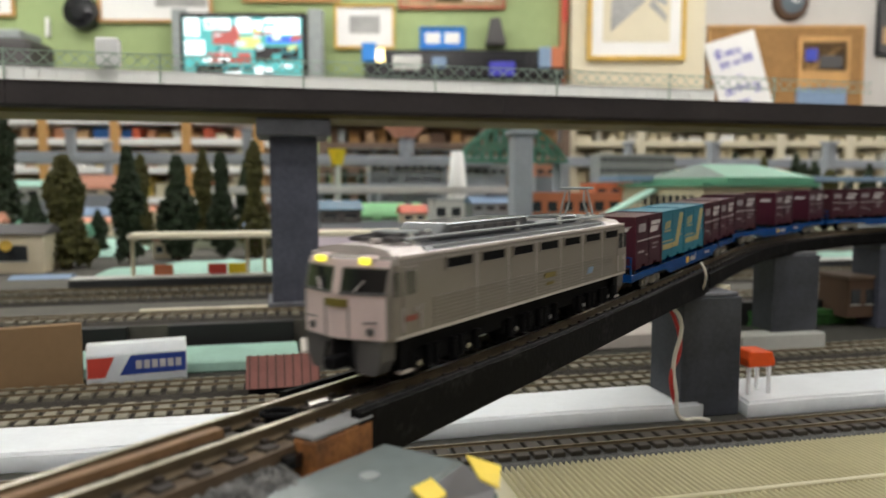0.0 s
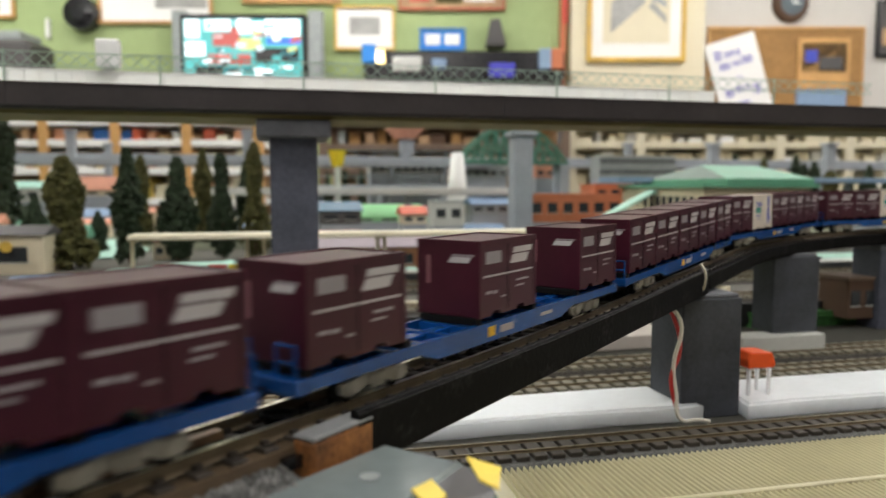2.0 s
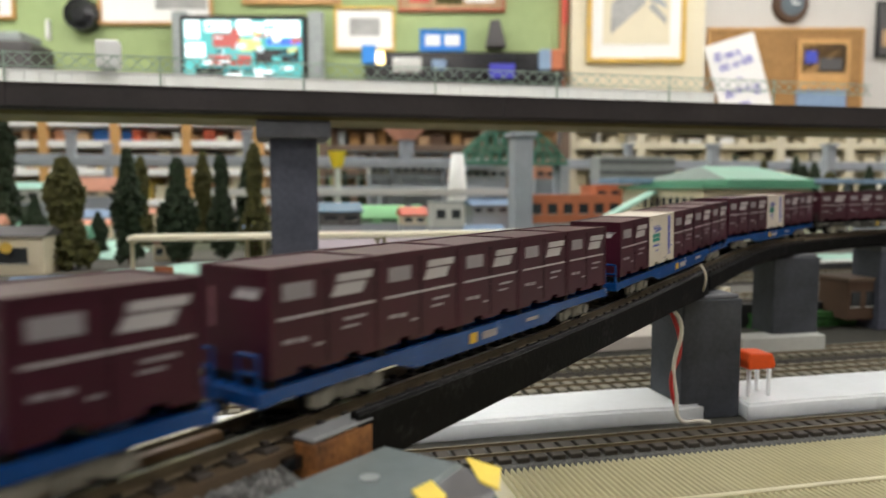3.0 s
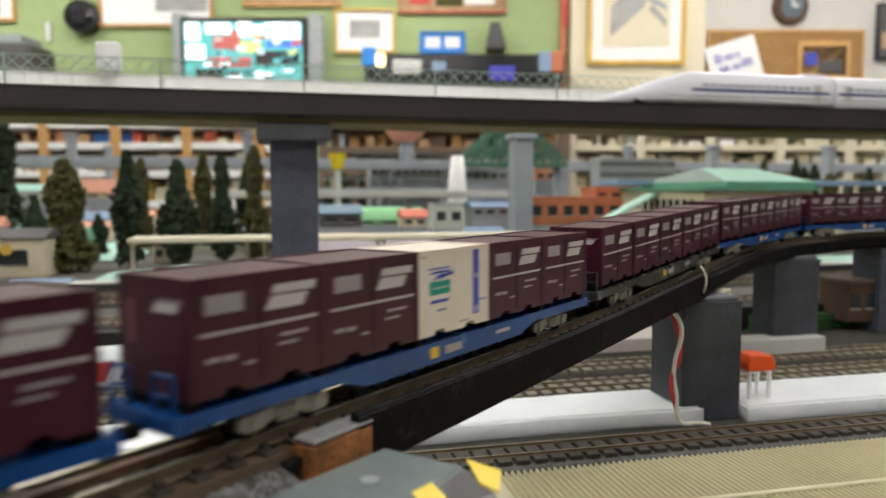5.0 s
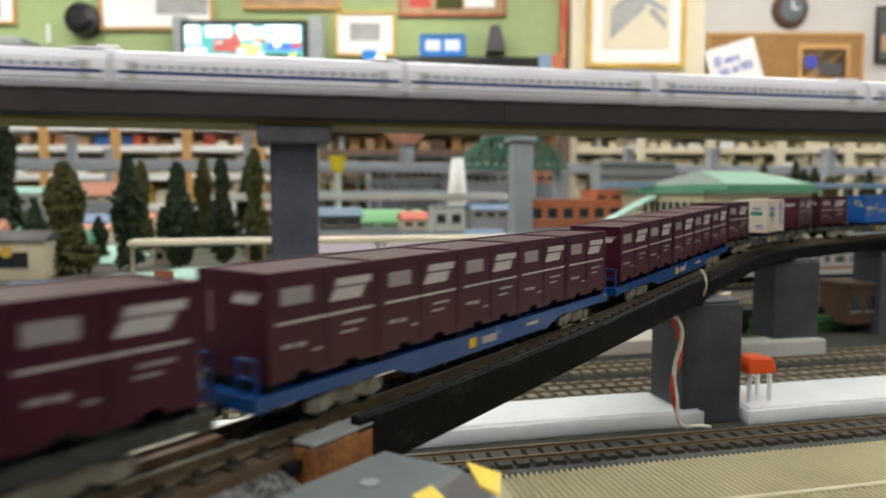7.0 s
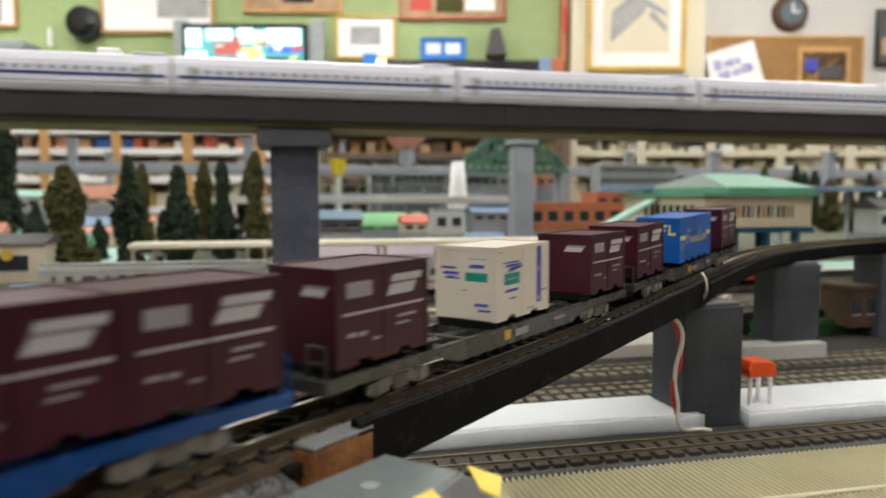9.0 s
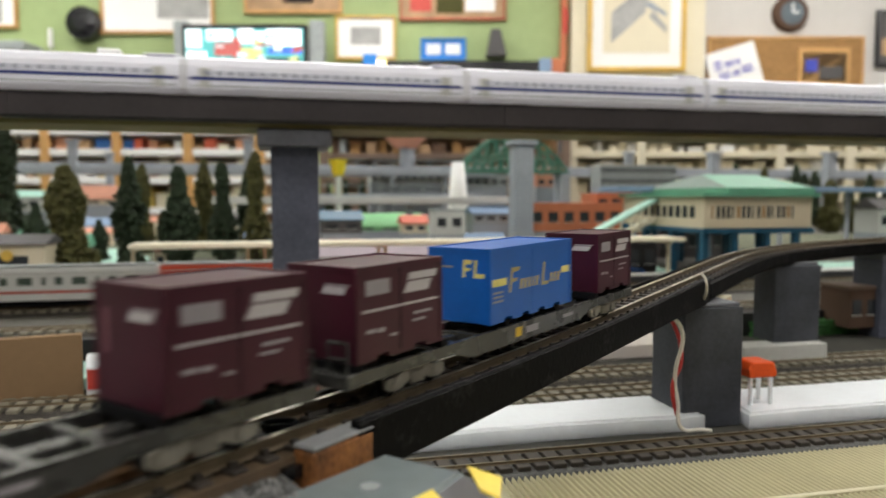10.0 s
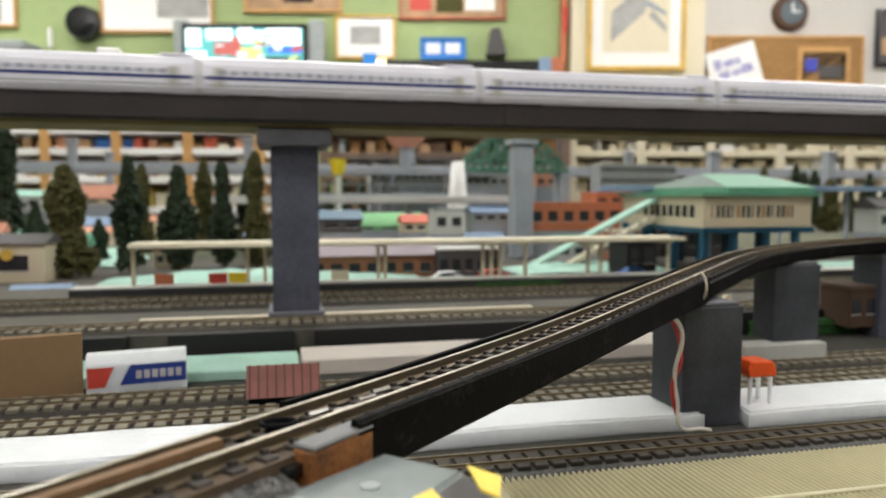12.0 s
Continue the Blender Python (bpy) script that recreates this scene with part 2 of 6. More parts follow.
def rod(bm, p, q, r, seg=8, r2=None, mi=0):
    p, q = Vector(p), Vector(q)
    d = (q - p).normalized()
    side = d.orthogonal().normalized()
    up = d.cross(side)
    r2 = r if r2 is None else r2
    rings = []
    for c, rad in ((p, r), (q, r2)):
        rings.append([bm.verts.new(c + (side * math.cos(a) + up * math.sin(a)) * rad)
                      for a in (2 * math.pi * i / seg for i in range(seg))])
    fs = [bm.faces.new(rings[0][::-1]), bm.faces.new(rings[1])]
    for i in range(seg):
        fs.append(bm.faces.new((rings[0][i], rings[0][(i + 1) % seg], rings[1][(i + 1) % seg], rings[1][i])))
    for fc in fs:
        fc.material_index = mi
    return bm


def sweep(bm, pts, profile, mi=0):
    """Runs a closed profile of (side, up) points along a path of (x, y, z, heading)."""
    rings = []
    for x, y, z, h in pts:
        rings.append([bm.verts.new((x + o * math.cos(h), y - o * math.sin(h), z + v)) for o, v in profile])
    n = len(profile)
    fs = [bm.faces.new(rings[0][::-1]), bm.faces.new(rings[-1])]
    for a, b in zip(rings, rings[1:]):
        for i in range(n):
            fs.append(bm.faces.new((a[i], a[(i + 1) % n], b[(i + 1) % n], b[i])))
    for fc in fs:
        fc.material_index = mi
    bmesh.ops.recalc_face_normals(bm, faces=fs)
    return bm


# ---- the ramp line: distance s in mm along the track from a mark near the camera ----
HEAD = radians(48.24)
BEND, RADIUS, QUARTER = 226.0, 391.0, 41.8


def ramp_height(s):
    """Height of the rail tops."""
    if s < -20:
        return 53.2
    if s < 91:
        return 53.2 + 0.00018 * (s + 20) ** 2
    if s < 260:
        return 55.42 + 0.04 * (s - 91)
    return 62.18 + 0.012 * min(s - 260, 300)


def ramp_point(s, off=0.0):
    t = min(s, BEND)
    x, y, h = 38.7 + math.sin(HEAD) * t, 155.08 + math.cos(HEAD) * t, HEAD
    if s > BEND:
        th = min(s - BEND, RADIUS * radians(QUARTER)) / RADIUS
        x += RADIUS * (math.cos(HEAD) - math.cos(HEAD + th))
        y += RADIUS * (math.sin(HEAD + th) - math.sin(HEAD))
        h = HEAD + th
        rest = s - BEND - RADIUS * radians(QUARTER)
        if rest > 0:
            x, y = x + rest * math.sin(h), y + rest * math.cos(h)
    return x + off * math.cos(h), y - off * math.sin(h), ramp_height(s), h


def ramp_pose(s0, s1):
    """The pose of a vehicle whose bogies stand at s0 (front, downhill) and s1; its x axis runs uphill."""
    a, b = Vector(ramp_point(s0)[:3]), Vector(ramp_point(s1)[:3])
    d = b - a
    m = (a + b) / 2 * MM
    return Matrix.Translation(m) @ pose(0, 0, 0, 0, 0, math.degrees(math.atan2(d.y, d.x))) @ \
        pose(0, 0, 0, 0, -math.degrees(math.atan2(d.z, d.xy.length)), 0)


# ---- the room: its axes follow the far wall, its origin lies on the floor line under the lens ----
ROOM = pose(0, 0, 0, 0, 0, -13.0)


def room(x, y, z, rx=0, ry=0, rz=0):
    return ROOM @ mpose(x, y, z, rx, ry, rz)


def setting(name, bm, material, label, category, at=None, kind="structure"):
    ob = part(name, bm, material, None, "", False, at)
    return tagged(ob, label, category, "", kind)


X0, X1, Y0, Y1, Z0, Z1 = -3600, 5400, -2600, 3830, -880, 1750
setting("floor", boxes((X0, X1, Y0, Y1 + 100, Z0 - 60, Z0)), "carpet", "grey carpeted shop floor", "floor", ROOM)
setting("ceiling", boxes((X0, X1, Y0, Y1 + 100, Z1, Z1 + 60)), "ceiling", "white tiled ceiling with tube lamps", "ceiling", ROOM)
GREEN_END = 658
CREAM_END = 1340
setting("wall_north", boxes((X0, GREEN_END, Y1, Y1 + 100, Z0, Z1)), "plaster_green", "green painted wall hung with pictures", "wall", ROOM)
setting("wall_north_pillar", boxes((GREEN_END, CREAM_END, Y1 - 60, Y1 + 100, Z0, Z1)), "plaster_cream", "cream painted pillar with a framed picture", "wall", ROOM)
setting("wall_north_white", boxes((CREAM_END, X1, Y1, Y1 + 100, Z0, Z1)), "plaster_white", "white painted wall with a cork board", "wall", ROOM)
# out of view; its dark brown is assumed, to keep bounced light off the girder
setting("wall_south", boxes((X0, X1, Y0 - 100, Y0, Z0, Z1)), "panel", "unseen dark brown wall that dims light bounced onto the layout", "wall", ROOM)
setting("wall_west", boxes((X0 - 100, X0, Y0, Y1, Z0, Z1)), "plaster_green", "plain green end wall", "wall", ROOM)
setting("wall_east", boxes((X1, X1 + 100, Y0, Y1, Z0, Z1)), "plaster_white", "plain white end wall", "wall", ROOM)


def ceiling_lamp(x, y, power):
    lamp = thing("ceiling_lamp", room(x, y, Z1), "unseen white ceiling batten with two glowing tubes", "ceiling lamp", "ceiling lamps")
    part("housing", boxes((-610, 610, -90, 90, -40, 0), bevel=6), "ceiling", lamp)
    for yy in (-50, 50):
        part("tube", rod(bmesh.new(), (-590, yy, -62), (590, yy, -62), 16, 10), "tube", lamp, smooth=True)
    data = bpy.data.lights.new("tube_light", "AREA")
    data.shape, data.size, data.size_y = "RECTANGLE", 1.2, 0.2
    data.energy, data.color = power, (1.0, 0.968, 0.955)
    li = new("tube_light", data)
    li.matrix_basis = room(x, y, Z1 - 85)
    return lamp


# the row over the camera burns strongest on the west side, the rows over the far half all along
for lx, front in ((-2200, 13.0), (-300, 13.0), (1600, 4.0), (3500, 1.5)):
    # row -1750 is added fill for front faces, row 3000 for shelves and wall
    for ly, power in ((-1750, front * 0.6), (-350, front * 0.85), (1700, 18.0), (3000, 15.0 if lx < 0 else 11.0)):
        ceiling_lamp(lx, ly, power)


# ---- wall furniture ----
def framed(name, x0, x1, z0, z1, bar, frame_mat, art_mat, label, category="picture", y=Y1, art=()):
    cx, cz = (x0 + x1) / 2, (z0 + z1) / 2
    w, h = (x1 - x0) / 2, (z1 - z0) / 2
    fr = thing(name, room(cx, y, cz), label, category)
    bm = boxes((-w, w, -24, -2, h - bar, h), (-w, w, -24, -2, -h, -h + bar),
               (-w, -w + bar, -24, -2, -h + bar, h - bar), (w - bar, w, -24, -2, -h + bar, h - bar))
    part("frame", bm, frame_mat, fr)
    part("sheet", boxes((-w + bar, w - bar, -12, -2, -h + bar, h - bar)), art_mat, fr)
    for i, (a0, a1, b0, b1, m) in enumerate(art):
        part("drawing", boxes((-w + 2 * w * a0, -w + 2 * w * a1, -14 - i, -11 - i, -h + 2 * h * b0, -h + 2 * h * b1)), m, fr)
    return fr


framed("picture", -2525, -2202, 969, 1284, 14, "wood", "paper", "white picture in a wooden frame on the wall", art=((0.3, 0.75, 0.1, 0.5, "sketch"),))
framed("picture", -1771, -1185, 940, 1340, 14, "wood", "paper", "large white picture in a wooden frame", art=((0.62, 0.85, 0.3, 0.6, "black_gloss"), (0.5, 0.95, 0.2, 0.9, "sketch")))
framed("picture", -1029, -521, 1043, 1312, 16, "wood", "tan_box", "brown wooden picture high on the green wall", art=((0.4, 0.7, 0.2, 0.3, "black_gloss"),))
framed("picture", -557, -245, 807, 1032, 12, "gold", "paper", "small picture in a gold frame", art=((0.25, 0.75, 0.35, 0.75, "sketch"), (0.1, 0.3, 0.1, 0.3, "paper")))
framed("picture", -227, 323, 1009, 1312, 10, "red_box", "tan_box", "colourful picture in a reddish frame", art=((0.1, 0.3, 0.15, 0.4, "red"), (0.35, 0.6, 0.12, 0.4, "leaf_olive"), (0.62, 0.9, 0.15, 0.45, "paper")))
sketch = framed("picture", 736, 1237, 738, 1405, 22, "gold", "paper", "tall sketch of a train in a broad gold frame", y=Y1 - 60,
               art=((0.16, 0.84, 0.14, 0.92, "plaster_cream"),))
for poly, m in (([(-130, -190), (-130, -40), (-10, 60), (60, 70), (40, -40), (-60, -130)], "sketch"), ([(20, 90), (140, 130), (140, 240), (60, 250), (-40, 150)], "pale"),
                ([(-120, 120), (-40, 200), (-60, 280), (-130, 260)], "pale"), ([(60, -60), (150, -140), (150, -110), (80, -30)], "sketch"), ([(30, 0), (150, -60), (150, -40), (60, 20)], "grey_pale")):
    b = bmesh.new()
    prism(b, poly, -18, -13)
    part("drawing", b, m, sketch)
framed("picture", 2244, 2561, 772, 1061, 12, "black_gloss", "roof_dark", "dark poster in a thin black frame", art=((0.1, 0.35, 0.2, 0.5, "tan_box"),))
framed("blue_sign", -117, 117, 807, 917, 5, "blue_sign", "blue_sign", "bright blue sign with pale panels", "sign", art=((0.12, 0.45, 0.25, 0.75, "paper"), (0.55, 0.88, 0.25, 0.75, "paper")))


def television():
    tv = thing("television", room(-1000, 3700, 785), "large switched-on television with a black frame", "television")
    part("case", boxes((-316, 316, 0, 60, -178, 178), bevel=5), "black_gloss", tv)
    part("screen", boxes((-296, 296, -3, 2, -152, 152)), "scr_teal", tv)
    for a, b, c, d, m in ((-290, -215, 60, 150, "scr_white"), (-190, -60, 95, 148, "scr_white"), (-150, -60, 20, 85, "scr_red"), (-60, -15, 10, 110, "scr_red"), (-30, 45, 80, 152, "scr_white"),
                          (50, 90, 5, 130, "scr_olive"), (-20, 50, 0, 60, "scr_olive"), (110, 285, 70, 150, "scr_white"), (120, 290, 30, 60, "scr_blue"), (-290, -190, -30, 40, "scr_white"),
                          (150, 190, 40, 80, "scr_white"), (-180, 40, -70, -20, "scr_red"), (60, 280, -60, 10, "black_gloss"), (60, 150, -130, -95, "scr_white"), (-60, -10, -140, -100, "scr_white"), (-240, -100, -120, -80, "black_gloss")):
        part("picture_area", boxes((a, b, -6, -2, c, d), bevel=2), m, tv)
    pic = random.Random(5)
    for k in range(46):
        a, c = pic.uniform(-290, 260), pic.uniform(-148, 120)
        low = c < -10
        m = pic.choice(("scr_teal", "scr_white", "scr_teal_dark", "black_gloss", "scr_teal") if low else ("scr_white", "scr_pale", "scr_red", "scr_olive", "scr_teal_dark", "scr_teal", "scr_pale"))
        part("picture_area", boxes((a, min(294, a + pic.uniform(14, 60)), -7.5 - 0.03 * k, -5, c, min(150, c + pic.uniform(8, 30)))), m, tv)
    for x in (-360, 322):
        part("speaker", boxes((x, x + 78, 5, 60, -260, 200), bevel=8), "grey_steel", tv, "grey speaker column")
    part("stand", boxes((-150, 150, 0, 90, -700, -178)), "black_gloss", tv)
    part("base", boxes((-260, 260, -60, 140, 785 * -1 + Z0, 785 * -1 + Z0 + 180)), "black_gloss", tv)


television()


def hung(name, bm, material, at, label, category):
    ob = part(name, bm, material, None, "", False, at)
    return tagged(ob, label, category)


bm = bmesh.new()
rod(bm, (0, -60, 0), (0, 0, 0), 84, 20, 92)
rod(bm, (0, -75, 0), (0, -60, 0), 40, 14, 70)
hung("wall_fan", bm, "black_gloss", room(-1849, 3830, 986), "black round fan on the green wall", "fan")
hung("thermometer", boxes((-10, 10, -20, 0, -50, 50), bevel=4), "paper", room(-2038, 3830, 917), "thin white thermometer on the wall", "thermometer")
clock = thing("wall_clock", room(1798, 3830, 1043), "round brown wall clock with a blue-grey dial", "clock")
part("rim", rod(bmesh.new(), (0, -30, 0), (0, 0, 0), 84, 24, 96), "trunk", clock, smooth=False)
part("dial", rod(bmesh.new(), (0, -34, 0), (0, -28, 0), 60, 24), "clock_dial", clock)
part("hand_mark", boxes((-4, 4, -38, -33, 0, 46), (0, 34, -38, -33, -4, 4)), "paper", clock)
bm = bmesh.new()
prism(bm, [(-48, -60), (52, -60), (20, 70), (-26, 66)], -110, 0)
hung("wall_speaker", bm, "roof_dark", room(269, 3830, 876), "dark slanted speaker on the green wall", "speaker")
bm = boxes((-16, 16, -40, 0, -400, 260), bevel=4)
hung("banner", bm, "orange_wall", room(622, 3830, 940), "narrow orange and red hanging banner", "banner")
hung("banner", boxes((-12, 12, -46, -41, -60, 70), bevel=2), "red", room(628, 3830, 997), "red tag on the orange banner", "banner")

cork = thing("cork_board", room(1777, 3830, 621), "large cork board in a pale wooden frame", "notice board")
part("board", boxes((-398, 398, -16, 0, -300, 298)), "cork", cork)
part("rim", boxes((-405, 405, -22, 0, 292, 305), (-405, 405, -22, 0, -305, -298), (-405, -395, -22, 0, -298, 292), (395, 405, -22, 0, -298, 292)), "wood", cork)
for (a, b, c, d, m, n) in ((60, 330, -20, 245, "wood", "photo"), (78, 312, 70, 222, "black_gloss", "photo_print"), (60, 318, -125, -8, "roof_blue", "photo_print"), (96, 160, 120, 185, "blue_print", "photo_print"), (170, 290, 84, 150, "roof_dark", "photo_print")):
    part(n, boxes((a, b, -34 if m in ("blue_print", "roof_dark") else -30, -16, c, d), bevel=2), m, cork)
note = thing("notice", room(1530, 3800, 672, 0, -17), "tilted white notice with blue handwriting", "notice")
part("sheet", boxes((-132, 132, -6, 0, -200, 200)), "paper", note)
for a, b, z, tall in ((-96, -58, 128, 44), (-44, 8, 122, 26), (18, 40, 120, 26), (-84, -30, 68, 30), (-14, 24, 66, 24), (34, 92, 72, 34), (-8, 14, -6, 10),
                      (-90, -46, -72, 34), (-34, 8, -66, 24), (20, 40, -66, 24), (58, 92, -86, 46), (-70, 20, -140, 20)):
    for k in range(3):
        part("writing", boxes((a, b, -9, -6, z - tall / 2 + k * tall * 0.4, z - tall / 2 + k * tall * 0.4 + tall * 0.2)), "ink", note)

# counter with dark screens below the pictures
desk = thing("counter", room(108, 3650, 231), "long black counter with dark screens", "counter")
part("top", boxes((-490, 490, -60, 180, 395, 530), bevel=6), "black_gloss", desk)
part("front", boxes((-480, 480, -40, 160, 231 * -1 + Z0, 395)), "roof_dark", desk)
for a, b, c, d, m in ((-350, -210, 430, 500, "pale"), (120, 245, 400, 470, "ink"), (-160, -90, 440, 490, "roof_blue"), (-500, -430, 470, 560, "blue_sign"), (-430, -390, 470, 530, "lamp_warm"), (360, 420, 440, 540, "roof_blue"), (420, 480, 440, 540, "orange_wall")):
    part("screen", boxes((a, b, -80, -62, c, d), bevel=4), m, desk)

printer = thing("printer", room(-2171, 3600, 731), "dark grey printer on a cabinet", "printer")
part("body", boxes((-150, 150, 0, 300, -100, 90), bevel=18), "roof_dark", printer)
part("tray", boxes((-110, 90, 40, 260, 90, 140), bevel=8), "grey_steel", printer)
part("cabinet", boxes((-240, 240, 20, 300, 731 * -1 + Z0, -100), bevel=5), "plaster_white", printer)

# wooden goods shelves behind the layout
def goods_shelf(x0, x1, y, tops, board, post, label, seed, blue=(), goods=("tan_box", "red_box", "tan_box", "cork", "brick", "salmon_goods", "cream", "salmon_goods", "yellow_goods", "paper", "cream", "plaster_cream", "yellow_goods"), back="tan_box"):
    """A shelf from x0 to x1 with boards at the given heights over the eye line's datum, full of cartons."""
    sh = thing("goods_shelf", room(x0, y, 0), label, "shelf", "goods shelves")
    w = x1 - x0
    for z in tops:
        part("board", boxes((0, w, -10, 220, z - 13, z + 11), bevel=2), board, sh)
    n = max(2, int(w / 260))
    for i in range(n + 1):
        px = w * i / n
        part("post", boxes((px - 17, px + 17, -14, 12, Z0, tops[0] + 11), bevel=2), post, sh)
    part("back", boxes((0, w, 222, 236, Z0, tops[0])), back, sh)
    rnd = random.Random(seed)
    for hi, z in zip(tops, tops[1:]):
        px = 25
        while px < w - 70:
            cw, ch = rnd.uniform(18, 62), rnd.uniform(0.35, 0.9) * (hi - z - 24)
            m = rnd.choice(goods)
            if blue and z == tops[1] and blue[0] < px < blue[1]:
                m = "blue_box"
            g = part("carton", boxes((0, cw, 0, 120, 0, ch), bevel=2), m, None, "", False, room(x0 + px, y + 20 + rnd.uniform(0, 30), z + 11.2))
            tagged(g, "coloured goods carton on a shelf", "carton", "goods on the shelves")
            px += cw + rnd.uniform(3, 30)


SHELF_TOPS = (338, 261, 157, 44)
goods_shelf(-1738, -679, 2700, SHELF_TOPS, "paper", "wood", "wooden shelf with white boards and many goods", 4, (390, 560))
goods_shelf(-474, 489, 2900, (354, 258, 162, 56), "panel", "panel", "brown shelf crowded with dark goods", 8,
            goods=("brick", "trunk", "roof_dark", "cork", "grey_steel", "trunk", "tan_box"))
goods_shelf(530, 1959, 3000, (354, 271, 188, 90), "plaster_cream", "plaster_cream", "cream painted shelf with pale cartons", 15,
            goods=("plaster_cream", "paper", "plaster_cream", "cream", "paper"), back="plaster_cream")

# ---- the layout table ----
setting("layout_table", boxes((-2500, 4900, -1450, 2350, -40, 0)), "table", "wide green-brown baseboard of the model railway", "table")
for tx in (-2300, -500, 1300, 3100, 4700):
    for ty in (-1350, 2250):
        ob = part("table_leg", boxes((-35, 35, -35, 35, Z0, -40), bevel=4), "wood", None, "", False, mpose(tx, ty, 0))
        tagged(ob, "square wooden leg under the baseboard", "table leg", "table legs", "structure")
setting("terrace", boxes((-2400, 4800, 419, 2300, 0.0, 14.5)), "terrace", "raised grey-brown board carrying the station tracks", "terrace")
# dark fascia pieces before the terrace
for a, b in ((-149 - 500, -79), (-58, 9), (20, 420)):
    ob = setting("terrace_fascia", boxes((a, b, 411, 418, 0, 15.4), bevel=0.4), "black", "matt black fascia strip along the terrace", "fascia")


# ---- straight tracks on the boards ----
def ground_track(y, z, x0, x1, label, near=True, step=6.9, bed="ballast", sl="sleeper_grey", half=10.4):
    tr = thing("track", mpose(0, y, z), label, "track", "straight tracks")
    bm = bmesh.new()
    prism(bm, [(-15.5, 0), (15.5, 0), (12.2, 1.7), (-12.2, 1.7)], x0, x1, "x")
    part("ballast_bed", bm, bed, tr)
    for yy in (-4.5, 4.5):
        bm = bmesh.new()
        prism(bm, [(yy - 0.8, 3.1), (yy + 0.8, 3.1), (yy + 0.35, 3.4), (yy + 0.35, 4.1), (yy - 0.35, 4.1), (yy - 0.35, 3.4)], x0, x1, "x")
        bm.normal_update()
        for fc in bm.faces:
            fc.material_index = 1 if fc.normal.z < 0.9 else 0
        part("rail", bm, ("rail_dull", "rail_side"), tr)
    me = mesh_of("sleeper", boxes((-2.2, 2.2, -half, half, 1.2, 3.2), bevel=0.25), sl)
    n = 0
    far = bmesh.new()
    x = x0 + 3
    while x < x1:
        if near and -330 < x < 480 and n < 150:
            piece("sleeper", me, tr, mpose(x, 0, 0))
            n += 1
        else:
            box(far, x - 2.2, x + 2.2, -half, half, 1.2, 3.2)
        x += step
    tagged(part("sleeper_rest", far, sl, tr), kind="stuff")
    return tr


ground_track(225.5, 0, -800, 1600, "weathered straight track on grey ballast by the ribbed platform", bed="ballast_grey", sl="sleeper_brown", half=8.8, step=6.2)
ground_track(299, 0, -800, 1600, "weathered double-line track with pale sleepers")
ground_track(333.4, 0, -800, 1600, "weathered double-line track beside its twin")
ground_track(519.5, 14.5, -1200, 1800, "brown station track on the terrace")
ground_track(554, 14.5, -1200, 1800, "brown station track beside the platform")
ground_track(437, 14.5, -1200, 1800, "brown terrace track under the viaduct")

# white foam strips used as platforms
def foam(x0, x1, y0, y1, z1, seed, label, notch=0.0):
    bm = bmesh.new()
    rnd = random.Random(seed)
    n = max(4, int((x1 - x0) / 12))
    front = [(x0 + (x1 - x0) * i / n, y0 + rnd.uniform(-0.8, 0.8)) for i in range(n + 1)]
    back = [(x0 + (x1 - x0) * i / n - notch, y1 + rnd.uniform(-0.5, 0.5)) for i in range(n + 1)][::-1]
    prism(bm, front + back, 0, z1, "z")
    es = [e for e in bm.edges if all(v.co.z > z1 - 0.1 for v in e.verts)]
    bmesh.ops.bevel(bm, geom=es, offset=1.1, segments=3, affect="EDGES")
    for v in bm.verts:
        v.co.z += 0.35 * noise.noise(v.co * 0.11) if v.co.z > 1 else 0
    return tagged(part("foam_platform", bm, "white", smooth=False), label, "platform", "white foam strips")


foam(-520, 162, 246.5, 275.5, 6.5, 3, "rough white foam strip used as a platform", 9)
foam(179, 760, 243, 276.5, 6.5, 5, "white foam strip with a broken end", -6)
setting("cream_platform", boxes((11.8, 222.9, 367, 400, 0, 8), bevel=0.6), "pale_warm", "pale cream platform strip before the terrace", "platform")
setting("mint_strip", boxes((-600, 10.6, 364, 404, 0, 5.5), bevel=0.8), "mint", "mint green board strip before the terrace", "ground strip")
setting("cream_edging", boxes((-79.4, -0.5, 450, 454, 14.5, 18.5), bevel=0.6), "cream", "cream plastic edging beam on the terrace", "edging")
setting("cream_edging", boxes((27.5, 164.9, 450, 454, 14.5, 18.5), bevel=0.6), "cream", "cream plastic edging beam beside the pier", "edging")

# ribbed cream platform in front
plat = thing("ribbed_platform", mpose(0, 0, 0), "cream plastic platform with fine moulded ribs", "platform")
part("slab", boxes((40, 900, 56, 195.7, 0, 7.2), bevel=0.4), "cream_sheet", plat)
bm = bmesh.new()
x = 62.0
while x < 330:
    for y0, y1 in ((138.6, 165), (167, 196.6)):
        prism(bm, [(x, 7.1), (x + 0.2, 8.2), (x + 0.5, 8.6), (x + 0.8, 8.2), (x + 1.0, 7.1)], y0, y1)
    x += 1.9
tagged(part("ribs", bm, "cream_sheet", plat), kind="stuff")
for yy in (138, 166):
    part("border", boxes((50, 900, yy - 0.9, yy + 0.9, 7.0, 9.0), bevel=0.3), "cream_sheet", plat)


# ---- the ramp: track, girders and piers ----
def stations(a, b, step):
    n = max(1, int(round((b - a) / step)))
    return [a + (b - a) * i / n for i in range(n + 1)]


def ramp_line(a, b, step, drop=0.0, off=0.0):
    return [(*ramp_point(s, off)[:2], ramp_height(s) + drop, ramp_point(s)[3]) for s in stations(a, b, step)]


